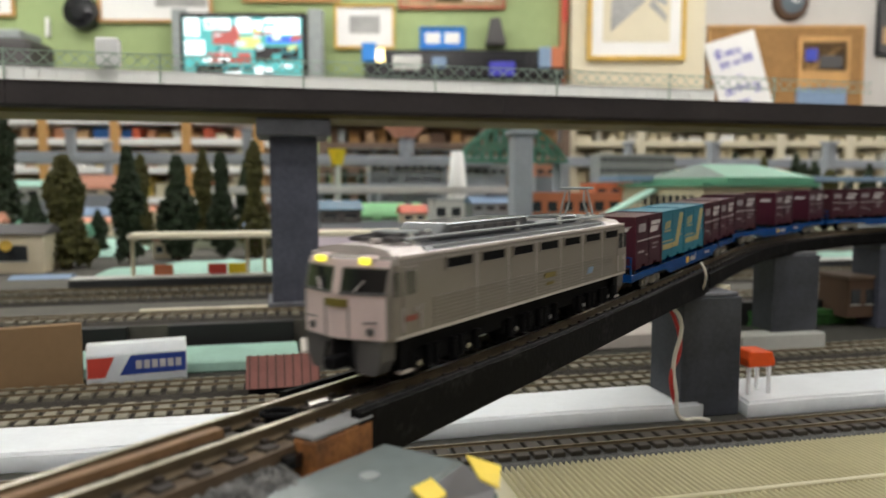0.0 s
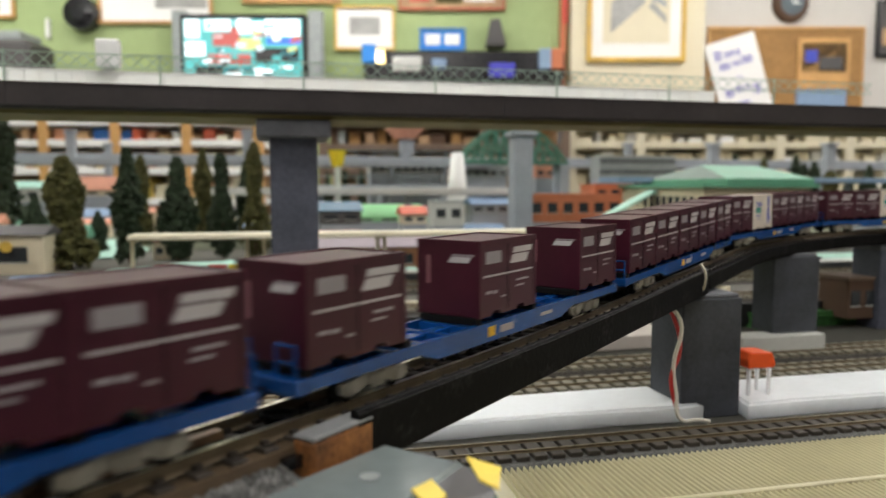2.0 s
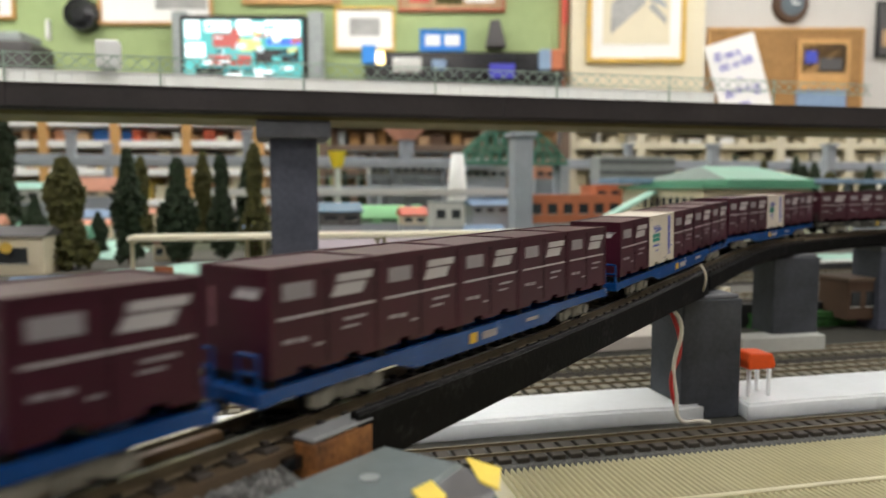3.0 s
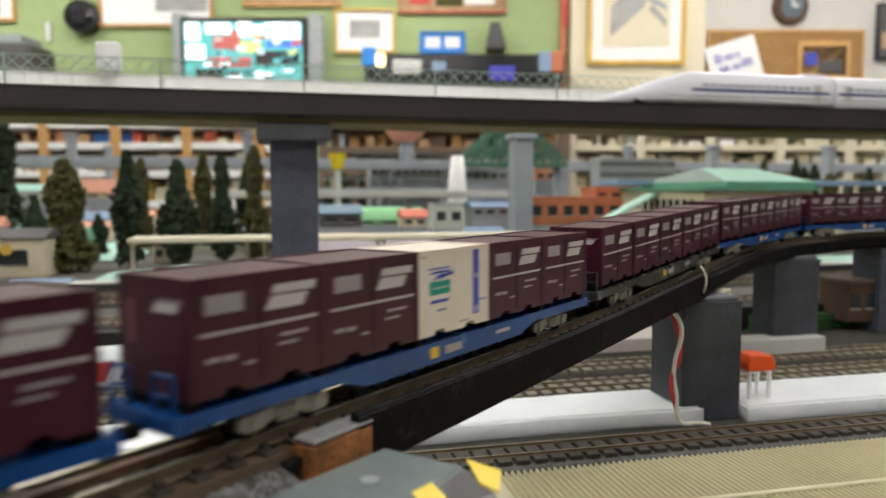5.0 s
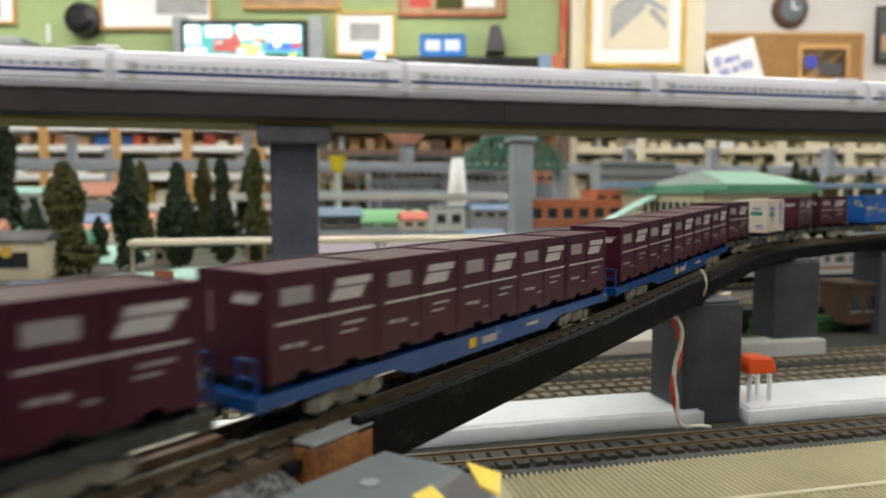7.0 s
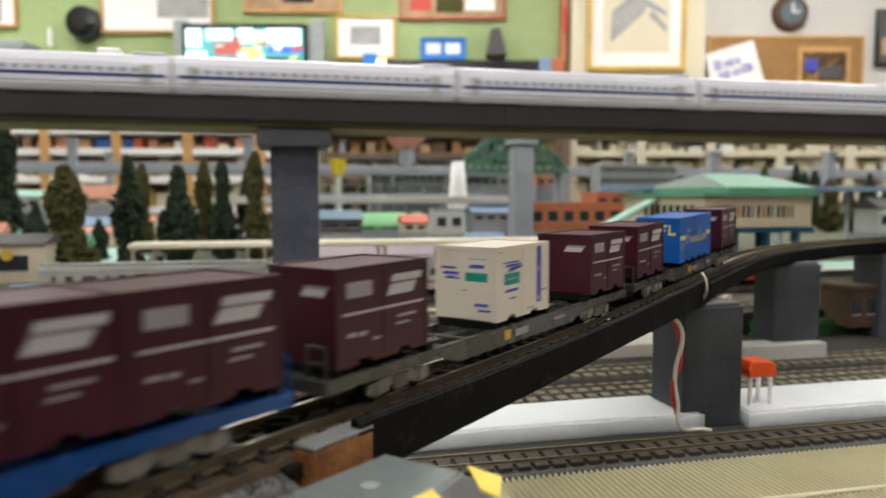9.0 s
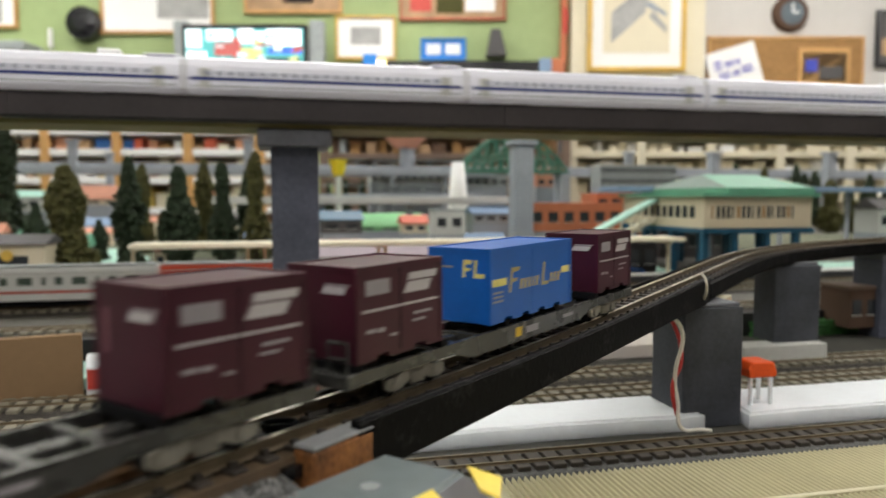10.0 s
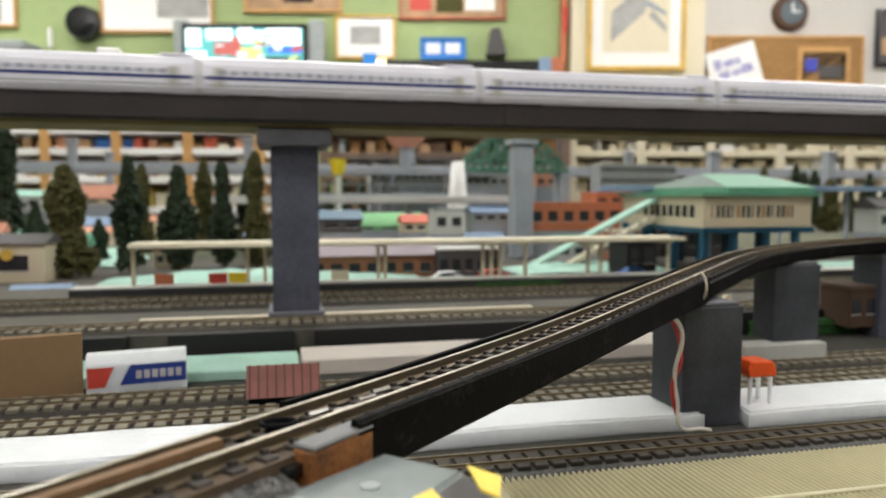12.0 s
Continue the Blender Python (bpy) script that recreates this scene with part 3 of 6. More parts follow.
ramp = thing("ramp_track", pose(0, 0, 0), "model track climbing a dark ramp with shiny rails", "track")
for off in (-4.5, 4.5):
    bm = bmesh.new()
    sweep(bm, ramp_line(-1800, 1750, 20, -2.2, off), [(-0.95, 0), (0.95, 0), (0.42, 0.5), (0.42, 1.5), (0.55, 1.65), (0.5, 2.2), (-0.5, 2.2), (-0.55, 1.65), (-0.42, 1.5), (-0.42, 0.5)])
    bm.normal_update()
    for fc in bm.faces:
        fc.material_index = 1 if fc.normal.z < 0.9 else 0
    part("rail", bm, ("rail", "rail_side"), ramp)
me = mesh_of("sleeper", boxes((-8.2, 8.2, -1.45, 1.45, -3.3, -2.0), bevel=0.2), "sleeper")
rest = bmesh.new()
for i, s in enumerate(stations(-1800, 1745, 6.0)):
    x, y, z, h = ramp_point(s)
    at = mpose(x, y, z, 0, 0, -math.degrees(h))
    if -190 < s < 420:
        piece("sleeper", me, ramp, at)
    else:
        n0 = len(rest.verts)
        box(rest, -8.2, 8.2, -1.45, 1.45, -3.3, -2.0)
        rest.verts.ensure_lookup_table()
        for v in rest.verts[n0:]:
            v.co = Matrix.Translation((x, y, z)) @ Euler((0, 0, -h)).to_matrix().to_4x4() @ v.co
tagged(part("sleeper_rest", rest, "sleeper", ramp), kind="stuff")
# rail chairs
bm = bmesh.new()
for s in stations(-180, 330, 6.0):
    for off in (-4.5, 4.5):
        for e in (-1.25, 1.25):
            x, y, z, h = ramp_point(s, off + e)
            n0 = len(bm.verts)
            box(bm, -0.45, 0.45, -0.6, 0.6, -2.1, -1.35)
            bm.verts.ensure_lookup_table()
            for v in bm.verts[n0:]:
                v.co = Matrix.Translation((x, y, z)) @ Euler((0, 0, -h)).to_matrix().to_4x4() @ v.co
tagged(part("rail_chair_rest", bm, "sleeper", ramp), kind="stuff")
# brown guard strip between the lower rails
part("guard_strip", sweep(bmesh.new(), ramp_line(-190, -62, 16, -1.9), [(-3.7, 0), (-1.3, 0), (-1.5, 1.3), (-3.5, 1.3)]), "wood_strip", ramp, "brown wooden strip between the rails")
bm = bmesh.new()
x, y, z, h = ramp_point(-52)
loop = [[bm.verts.new((x + (2.9 + 0.4 * math.cos(c)) * math.cos(a), y + (1.9 + 0.4 * math.cos(c)) * math.sin(a), z - 0.4 + 0.5 * math.sin(c)))
         for c in np.arange(6) * math.pi / 3] for a in np.arange(16) * math.pi / 8]
for i in range(16):
    for j in range(6):
        bm.faces.new((loop[i][j], loop[(i + 1) % 16][j], loop[(i + 1) % 16][(j + 1) % 6], loop[i][(j + 1) % 6]))
rod(bm, (x, y, z - 2), (x, y, z - 0.9), 2.3, 14, 2.0)
part("uncoupler", bm, "dark", ramp, "small black oval device between the rails")
bm = bmesh.new()
for s, off in ((-66, 2.4), (-42, -1), (-38, 1.2), (-30, 0), (-24, -1.5), (-74, 2.8)):
    x, y, z, h = ramp_point(s, off)
    rod(bm, (x - 1.5, y, z - 1.7), (x + 1.8, y + 0.8, z - 1.2), 0.55, 6)
tagged(part("solder_rest", bm, "steel", ramp), kind="stuff")

# deck under the track
deck = thing("ramp_deck", pose(0, 0, 0), "black trough girder carrying the climbing track", "bridge")
bm = sweep(bmesh.new(), ramp_line(-46, 160, 8, -3.4), [(10.6, 0), (12.4, 0), (12.4, 3.6), (11.9, 4.1), (10.6, 4.1)])
bm.verts.ensure_lookup_table()
for i, s in enumerate(stations(-46, 160, 8)):
    for v in (bm.verts[5 * i], bm.verts[5 * i + 1]):
        v.co.z -= 4.45 + 1.35 * ((s - 52) / 96) ** 2
part("near_girder", bm, "girder", deck)
part("worn_edge", sweep(bmesh.new(), ramp_line(-46, 160, 8, -3.4), [(11.6, 3.95), (12.25, 3.4), (12.43, 3.45), (11.8, 4.14)]), "scuff", deck, "paler worn upper edge")
part("far_girder", sweep(bmesh.new(), ramp_line(-40, 160, 8, -3.4), [(-11.0, -4.4), (-13.2, -4.4), (-13.2, 1.6), (-11.0, 2.0)]), "girder", deck)
part("bed", sweep(bmesh.new(), ramp_line(-60, 160, 8, -5.4), [(-10.6, 0), (10.6, 0), (10.6, 1.9), (-10.6, 1.9)]), "girder_bed", deck)
part("curve_deck", sweep(bmesh.new(), ramp_line(160.5, 1750, 12, -3.4), [(-11, -5.6), (11, -5.6), (12.6, -4.0), (12.6, 1.2), (11.2, 1.2), (11.2, 0), (-11.2, 0), (-11.2, 1.5), (-12.6, 1.5), (-12.6, -4.5)]), "girder", deck)
part("splice", sweep(bmesh.new(), ramp_line(165, 186, 8, -13), [(8, 0), (14.4, 0), (14.4, 3.0), (8, 3.0)]), "cream", deck, "pale chip of card under the deck")
x, y, z, h = ramp_point(-100)
part("bed_edge", sweep(bmesh.new(), ramp_line(-190, -44, 12, -2.5), [(5.6, 0), (8.9, 0), (9.3, -2.2), (5.6, -2.2)]), "bed_brown", ramp, "brown moulded track base")
bed = thing("lower_ballast", pose(0, 0, 0), "grey ballast bed under the foot of the ramp", "ballast")
bm = sweep(bmesh.new(), ramp_line(-190, -60, 4, -4.5), [(-13, -4), (19, -4), (14.5, -1.2), (9.6, 0.15), (-9.6, 0.15)])
bmesh.ops.subdivide_edges(bm, edges=bm.edges[:], cuts=2, use_grid_fill=True)
for v in bm.verts:
    v.co += Vector((0, 0, 0.55)) * noise.noise(v.co * 0.9) + noise.noise_vector(v.co * 0.5) * 0.3
tagged(part("ballast_rest", bm, "ballast_grey", bed), kind="stuff")
rnd = random.Random(77)
verts, faces = [], []
for k in range(1500):
    x, y, z, h = ramp_point(rnd.uniform(-185, -62), rnd.uniform(9.6, 15.5))
    c = Vector((x, y, z - 4.0 - 0.22 * max(0.0, (Vector((x, y, 0)) - Vector((*ramp_point(0)[:2], 0))).cross(Vector((math.sin(HEAD), math.cos(HEAD), 0))).z * 1.0 - 9.6)))
    r = rnd.uniform(0.3, 0.75)
    n0 = len(verts)
    for d in ((1, 0, 0), (-1, 0, 0), (0, 1, 0), (0, -1, 0), (0, 0, 1), (0, 0, -1)):
        verts.append((c + Vector(d) * r * rnd.uniform(0.6, 1.2)) * MM)
    faces += [tuple(n0 + q for q in t) for t in ((0, 2, 4), (2, 1, 4), (1, 3, 4), (3, 0, 4), (2, 0, 5), (1, 2, 5), (3, 1, 5), (0, 3, 5))]
me = bpy.data.meshes.new("loose_stone_rest")
me.from_pydata(verts, [], faces)
me.materials.append(M["loose_stone"])
ob = new("loose_stone_rest", me)
ob.parent = bed
tagged(ob, kind="stuff")
part("board", sweep(bmesh.new(), ramp_line(-1800, -50, 10, -8.4), [(-15, -5), (21, -5), (21, 0), (-15, 0)]), "wood_strip", bed)
for s in (-1500, -1200, -900, -600, -330, -70):
    x, y, z, h = ramp_point(s)
    part("trestle", boxes((x - 8, x + 8, y - 8, y + 8, 0, z - 13)), "pier", bed)


def pier(s, near, far, along, base, label, tilt=0.0):
    """A flat grey column under the ramp."""
    x, y, z, h = ramp_point(s)
    p = thing("ramp_pier", mpose(x, y, base, 0, 0, tilt), label, "bridge pier", "ramp piers")
    top = z - base - 13.2
    part("column", boxes((-along, along, -near, far, 0, top), bevel=0.5), "pier", p)
    part("head", boxes((-along - 0.8, along + 0.8, -near - 0.8, far + 0.8, top + 0.1, top + 3.0), bevel=0.5), "pier_cap", p)
    return p


def slab_pier(x, y, base, w, d, top, label):
    """A pier whose near left foot stands at x, y."""
    p = thing("ramp_pier", mpose(x, y, base), label, "bridge pier", "ramp piers")
    part("column", boxes((0, w, 0, d, 0, top - base), bevel=0.5), "pier_dark", p)
    part("head", boxes((1, w - 1, 1, d - 1, top - base, top - base + 1.6), bevel=0.4), "pier_cap", p)
    return p


slab_pier(152.6, 248.0, 0, 26, 24, 47.5, "grey plastic pier with red and white wires")
slab_pier(264.1, 340.7, 11, 29, 18, 53.0, "grey plastic pier on a white plinth")
setting("white_plinth", boxes((241, 293, 334, 348, 0, 11), bevel=0.5), "pale", "pale concrete plinth under a ramp pier", "plinth")
for s in (430, 620, 820, 1020, 1220, 1420, 1620):
    pier(s, 12, 12, 11, 0, "plain grey plastic pier under the curve")


def wire(name, pts, r, material, label):
    cu = bpy.data.curves.new(name, "CURVE")
    cu.dimensions, cu.bevel_depth, cu.bevel_resolution, cu.resolution_u = "3D", r * MM, 2, 6
    sp = cu.splines.new("NURBS")
    sp.points.add(len(pts) - 1)
    for q, w in zip(sp.points, pts):
        q.co = (w[0] * MM, w[1] * MM, w[2] * MM, 1)
    sp.use_endpoint_u, sp.order_u = True, 4
    ob = new(name, cu)
    cu.materials.append(M[material])
    return tagged(ob, label, "wire", "pier wires")


wire("wire", [(155.9, 242.9, 61.9), (158.6, 241.0, 59.1), (158.0, 241.8, 53.8), (160.6, 248.2, 50.7)], 0.5, "wire_white", "white wire end over the girder")
wire("wire", [(144.7, 243.2, 45.1), (146.9, 240.5, 43.3), (148.0, 239.7, 36.3), (145.1, 240.9, 28.8), (144.2, 240.5, 20.3), (146.1, 239.5, 12.9), (144.8, 239.3, 5.9), (148.4, 238.1, 1.7), (153.3, 238.2, 3.9), (158.7, 237.9, 2.3)], 0.8, "wire_white", "white wire hanging down the pier")
wire("wire", [(145.3, 245.0, 44.3), (146.8, 243.3, 40.0), (148.4, 242.6, 34.7), (147.7, 241.1, 26.4), (143.4, 240.8, 22.0), (143.3, 240.3, 15.0), (146.2, 240.1, 7.3)], 0.8, "wire_red", "red wire twisted round the white one")

# rusty block beside the ramp's foot
rb = thing("rusty_block", mpose(8.6, 114.4, 49.7, 0, 0, 43), "small rusty orange block with a grey top", "block")
bm = boxes((-7.2, 7.2, -2.3, 2.3, -6.4, 2.0), bevel=0.5)
part("body", bm, "rust", rb)
bm = boxes((-7.2, 7.2, -2.4, 2.4, 2.0, 2.8), bevel=0.35)
part("cover", bm, "grey_top", rb, "flaking grey top of the block")
part("foot", boxes((-7, 7, -2.2, 2.2, -44, -6.5), bevel=0.4), "girder", rb)

# grey box with yellow tape, close to the camera
gb = thing("control_box", mpose(0, 0, 0), "grey-green plastic box with torn yellow tape", "box")
bm = bmesh.new()
rings = [[bm.verts.new((*p, z)) for p in q] for z, q in (
    (2, ((17.5, 118), (33.5, 106), (22, 78), (-8, 96))), (42.5, ((17.5, 118), (33.5, 106), (22, 78), (-8, 96))), (48, ((16.9, 116), (27.4, 105.3), (10.5, 86.8), (-6, 97.5))))]
fs = [bm.faces.new(rings[0][::-1]), bm.faces.new(rings[-1])]
for a, b in zip(rings, rings[1:]):
    for k in range(4):
        fs.append(bm.faces.new((a[k], a[(k + 1) % 4], b[(k + 1) % 4], b[k])))
        fs[-1].material_index = 1 if k == 1 else 0
bmesh.ops.recalc_face_normals(bm, faces=fs)
bmesh.ops.bevel(bm, geom=bm.edges[:], offset=0.6, segments=2, affect="EDGES")
part("body", bm, ("box_grey", "box_slope"), gb)
bm = bmesh.new()
rod(bm, (12.7, 102.3, 47.9), (12.7, 102.3, 48.25), 1.5, 18)
part("knob", bm, "grey_steel", gb)
t1 = bmesh.new()
prism(t1, [(28.3, 106.1), (30.6, 102.7), (32.2, 100.5), (29.6, 93.2), (27.8, 96.8)], 48.2, 48.6, "z")
prism(t1, [(17.7, 95.6), (21.1, 98.4), (22.0, 92.7), (19.0, 90.0)], 48.2, 48.6, "z")
part("tape", t1, "tape", gb, "torn bright yellow tape")


# ---- goods train ----
def container(long=24.8, paint="maroon", kind="maroon"):
    label = {"maroon": "maroon twelve-foot freight container with white markings",
             "teal": "teal freight container with a broad tan stripe",
             "ivory": "ivory freight container with blue and green markings",
             "blue": "bright blue twenty-foot container with yellow lettering"}[kind]
    c = thing("freight_container", pose(0, 0, 0), label, "container", "containers on the goods train")
    h, w = long / 2, 8.15
    bm = bmesh.new()
    pts = [(-h, 0.0)]
    for cx in ((-0.22, 0.22) if long < 30 else (-0.3, -0.1, 0.1, 0.3)):
        x = cx * long
        pts += [(x - 1.9, 0), (x - 1.3, 1.0), (x + 1.3, 1.0), (x + 1.9, 0)]
    pts += [(h, 0), (h, 16.5), (-h, 16.5)]
    prism(bm, pts, -w, w)
    bmesh.ops.bevel(bm, geom=[e for e in bm.edges if e.calc_length() > 12], offset=0.22, segments=1, affect="EDGES")
    part("body", bm, paint, c)
    # roof rim and corner posts
    e = 0.14
    part("roof_rim", boxes((-h - e, h + e, -w - e, -w + 0.6, 15.9, 16.75), (-h - e, h + e, w - 0.6, w + e, 15.9, 16.75),
                           (-h - e, -h + 0.6, -w + 0.6, w - 0.6, 15.9, 16.75), (h - 0.6, h + e, -w + 0.6, w - 0.6, 15.9, 16.75)), paint, c)
    for px in (-h - e, h + e - 0.9):
        for py in (-w - e, w + e - 0.9):
            part("corner_post", boxes((px, px + 0.9, py, py + 0.9, 0.02, 15.88)), paint, c)
    # door seams on the long sides
    for sx in (-0.02, 0.47):
        part("door_seam", boxes((sx * long - 0.12, sx * long + 0.12, -w - 0.06, -w + 0.1, 0.8, 15.6)), "dark" if kind == "maroon" else paint, c)

    def mark(name, poly, m, side=-1):
        b = bmesh.new()
        prism(b, [(p * long - h, q * 16.5) for p, q in poly], side * (w + 0.05), side * (w - 0.1))
        part(name, b, m, c)

    def end_mark(name, poly, m):
        b = bmesh.new()
        prism(b, [((0.5 - p) * 2 * w, q * 16.5) for p, q in poly], -h - 0.05, -h + 0.1, "x")
        part(name, b, m, c)

    def rect(a, b, lo, hi, sk=0.0):
        return [(a, lo), (b, lo), (b + sk, hi), (a + sk, hi)]

    if kind == "maroon":
        mark("plate", rect(0.10, 0.36, 0.70, 0.86), "marking_dim")
        mark("emblem", rect(0.52, 0.82, 0.66, 0.78, 0.05), "marking")
        mark("emblem", rect(0.57, 0.92, 0.80, 0.88, 0.02), "marking")
        mark("line", rect(0.06, 0.95, 0.525, 0.55), "marking")
        for a, b, lo, hi in ((0.10, 0.2, 0.30, 0.34), (0.22, 0.3, 0.29, 0.335), (0.64, 0.86, 0.40, 0.43), (0.62, 0.78, 0.32, 0.345), (0.36, 0.44, 0.22, 0.245)):
            mark("lettering", rect(a, b, lo, hi), "marking_dim")
        end_mark("emblem", rect(0.5, 0.82, 0.72, 0.80, 0.05), "marking")
        end_mark("lettering", rect(0.14, 0.2, 0.42, 0.8), "maroon_light")
        end_mark("lettering", rect(0.55, 0.9, 0.81, 0.83, 0.02), "marking_dim")
    elif kind == "teal":
        mark("stripe", [(0.55, 0.20), (0.72, 0.20), (0.98, 0.92), (0.80, 0.92), (0.62, 0.36)], "tan")
        mark("stripe", rect(0.05, 0.66, 0.20, 0.31), "tan")
        mark("emblem", rect(0.14, 0.22, 0.62, 0.78, 0.03), "tan")
        mark("emblem", rect(0.26, 0.36, 0.64, 0.80, 0.03), "tan")
        mark("lettering", rect(0.12, 0.4, 0.57, 0.6), "tan")
        mark("lettering", rect(0.8, 0.95, 0.42, 0.44), "marking_dim")
        mark("line", rect(0.05, 0.5, 0.36, 0.385), "tan")
    elif kind == "ivory":
        mark("band", rect(0.76, 0.85, 0.14, 0.97), "blue_print")
        mark("band_mark", rect(0.785, 0.825, 0.16, 0.24), "cont_white")
        mark("band_mark", rect(0.785, 0.825, 0.6, 0.66), "cont_white")
        mark("patch", rect(0.14, 0.42, 0.48, 0.64), "green_print")
        for a, b, lo, hi, sk in ((0.12, 0.4, 0.78, 0.80, 0.02), (0.14, 0.38, 0.73, 0.76, 0.06), (0.2, 0.42, 0.69, 0.72, 0.08), (0.14, 0.38, 0.38, 0.42, 0.03), (0.24, 0.36, 0.28, 0.30, 0), (0.86, 0.97, 0.3, 0.32, 0)):
            mark("lettering", rect(a, b, lo, hi, sk), "blue_print")
        mark("swoosh", [(0.16, 0.66), (0.30, 0.665), (0.42, 0.70), (0.47, 0.76), (0.40, 0.725), (0.28, 0.69)], "blue_print")
        mark("patch_line", rect(0.17, 0.38, 0.55, 0.57, 0.02), "cont_white")
        mark("lettering", rect(0.03, 0.10, 0.93, 0.945), "marking_dim")
        mark("lettering", rect(0.55, 0.7, 0.08, 0.10), "marking_dim")
        end_mark("swoosh", [(0.14, 0.585), (0.26, 0.575), (0.42, 0.62), (0.34, 0.60), (0.24, 0.60)], "blue_print")
        end_mark("lettering", rect(0.56, 0.84, 0.84, 0.855), "marking_dim")
        end_mark("lettering", rect(0.44, 0.52, 0.40, 0.42), "salmon_goods")
        end_mark("patch", rect(0.50, 0.86, 0.54, 0.66), "green_print")
        for a, b, lo, hi in ((0.08, 0.34, 0.70, 0.73), (0.12, 0.38, 0.62, 0.66), (0.16, 0.4, 0.56, 0.58), (0.56, 0.8, 0.72, 0.77), (0.64, 0.86, 0.2, 0.24), (0.7, 0.9, 0.13, 0.16)):
            end_mark("lettering", rect(a, b, lo, hi, 0.02), "blue_print")
    else:
        mark("lettering", rect(0.02, 0.18, 0.50, 0.60), "yellow_pale")
        mark("lettering", rect(0.86, 0.99, 0.50, 0.60), "yellow_pale")
        # large capitals and their smaller followers
        for poly in (rect(0.20, 0.225, 0.38, 0.72, 0.03), rect(0.225, 0.32, 0.66, 0.72, 0.01), rect(0.225, 0.29, 0.52, 0.57, 0.01),
                     rect(0.59, 0.615, 0.38, 0.72, 0.03), rect(0.59, 0.68, 0.38, 0.43, 0.0)):
            mark("lettering", poly, "tan")
        for i in range(5):
            mark("lettering", rect(0.325 + 0.048 * i, 0.355 + 0.048 * i, 0.40, 0.54, 0.01), "tan")
        for i in range(3):
            mark("lettering", rect(0.70 + 0.05 * i, 0.73 + 0.05 * i, 0.40, 0.54, 0.01), "tan")
        for i in range(3):
            mark("lettering", rect(0.03, 0.14, 0.28 + 0.06 * i, 0.31 + 0.06 * i), "marking_dim")
        for poly in (rect(0.56, 0.60, 0.62, 0.86, 0.02), rect(0.60, 0.7, 0.80, 0.86, 0.02), rect(0.60, 0.68, 0.71, 0.75, 0.01), rect(0.74, 0.78, 0.62, 0.86, 0.02), rect(0.74, 0.9, 0.62, 0.68, 0.02)):
            end_mark("lettering", poly, "yellow_pale")
        end_mark("lettering", rect(0.06, 0.4, 0.74, 0.77), "marking_dim")
    return c


M["marking_dim"] = mat("faded_print", (0.31, 0.29, 0.31), 0.5)
M["maroon_light"] = mat("faded_maroon_print", (0.24, 0.10, 0.12), 0.5)
M["yellow_pale"] = mat("pale_yellow_print", (0.72, 0.62, 0.18), 0.5)


def flat_wagon(paint):
    label = {"wagon_blue": "blue container flat wagon with pale bogies", "wagon_grey": "dark grey container flat wagon with pale bogies"}[paint]
    w = thing("flat_wagon", pose(0, 0, 0), label, "wagon", "flat wagons of the goods train")
    for sy in (-1, 1):
        bm = bmesh.new()
        prism(bm, [(-63, 5.0), (-34, 5.0), (-27, 3.0), (27, 3.0), (34, 5.0), (63, 5.0), (63, 7.2), (-63, 7.2)], sy * 8.0, sy * 6.9)
        part("side_sill", bm, paint, w)
    part("centre_sill", boxes((-62, 62, -1.6, 1.6, 4.2, 6.6), bevel=0.2), paint, w)
    me = mesh_of("cross_beam", boxes((-0.8, 0.8, -6.8, 6.8, 5.2, 6.9)), paint)
    for i in range(14):
        piece("cross_beam", me, w, mpose(-58 + i * 8.92, 0, 0))
    me = mesh_of("container_seat", boxes((-1.1, 1.1, -7.6, 7.6, 6.9, 8.6), bevel=0.1), "dark")
    for x in (-63, -37.6, -12.6, 12.6, 37.6, 61.0):
        piece("container_seat", me, w, mpose(x + 1, 0, 0))
    for ex in (-1, 1):
        part("end_beam", boxes(tuple(sorted((ex * 62.2, ex * 65.4))) + (-8.0, 8.0, 4.6, 7.2), bevel=0.2), paint, w)
        for y in (-7.4, -3.0, 3.0, 7.4):
            part("rail_post", rod(bmesh.new(), (ex * 64.8, y, 7.0), (ex * 64.8, y, 12.6), 0.32, 6), paint, w)
        for y0, y1 in ((-7.4, -3.0), (3.0, 7.4)):
            for z in (9.8, 12.6):
                part("hand_rail", rod(bmesh.new(), (ex * 64.8, y0, z), (ex * 64.8, y1, z), 0.32, 6), paint, w)
        part("coupler", boxes(tuple(sorted((ex * 65.4, ex * 68.0))) + (-1.1, 1.1, 3.6, 5.4), bevel=0.2), "dark", w)
        bg = part("bogie", bogie_mesh(), "bogie", w, at=mpose(ex * 45, 0, 0))
        for x in (-6.2, 6.2):
            bm = bmesh.new()
            for y in (-4.6, 4.6):
                rod(bm, (x, y - 0.8, 2.9), (x, y + 0.8, 2.9), 2.85, 16)
            rod(bm, (x, -5.6, 2.9), (x, 5.6, 2.9), 0.5, 6)
            part("wheel_set", bm, "dark", bg)
    part("data_plate", boxes((-8.6, -5.8, -8.12, -7.95, 4.1, 6.3), bevel=0.08), "amber_plate", w, "yellow plate on the sill")
    part("lettering", boxes((-3.6, 2.4, -8.1, -7.95, 4.3, 5.9)), "marking_dim", w)
    part("lettering", boxes((16, 22, -8.1, -7.95, 5.0, 5.8)), "marking_dim", w)
    return w


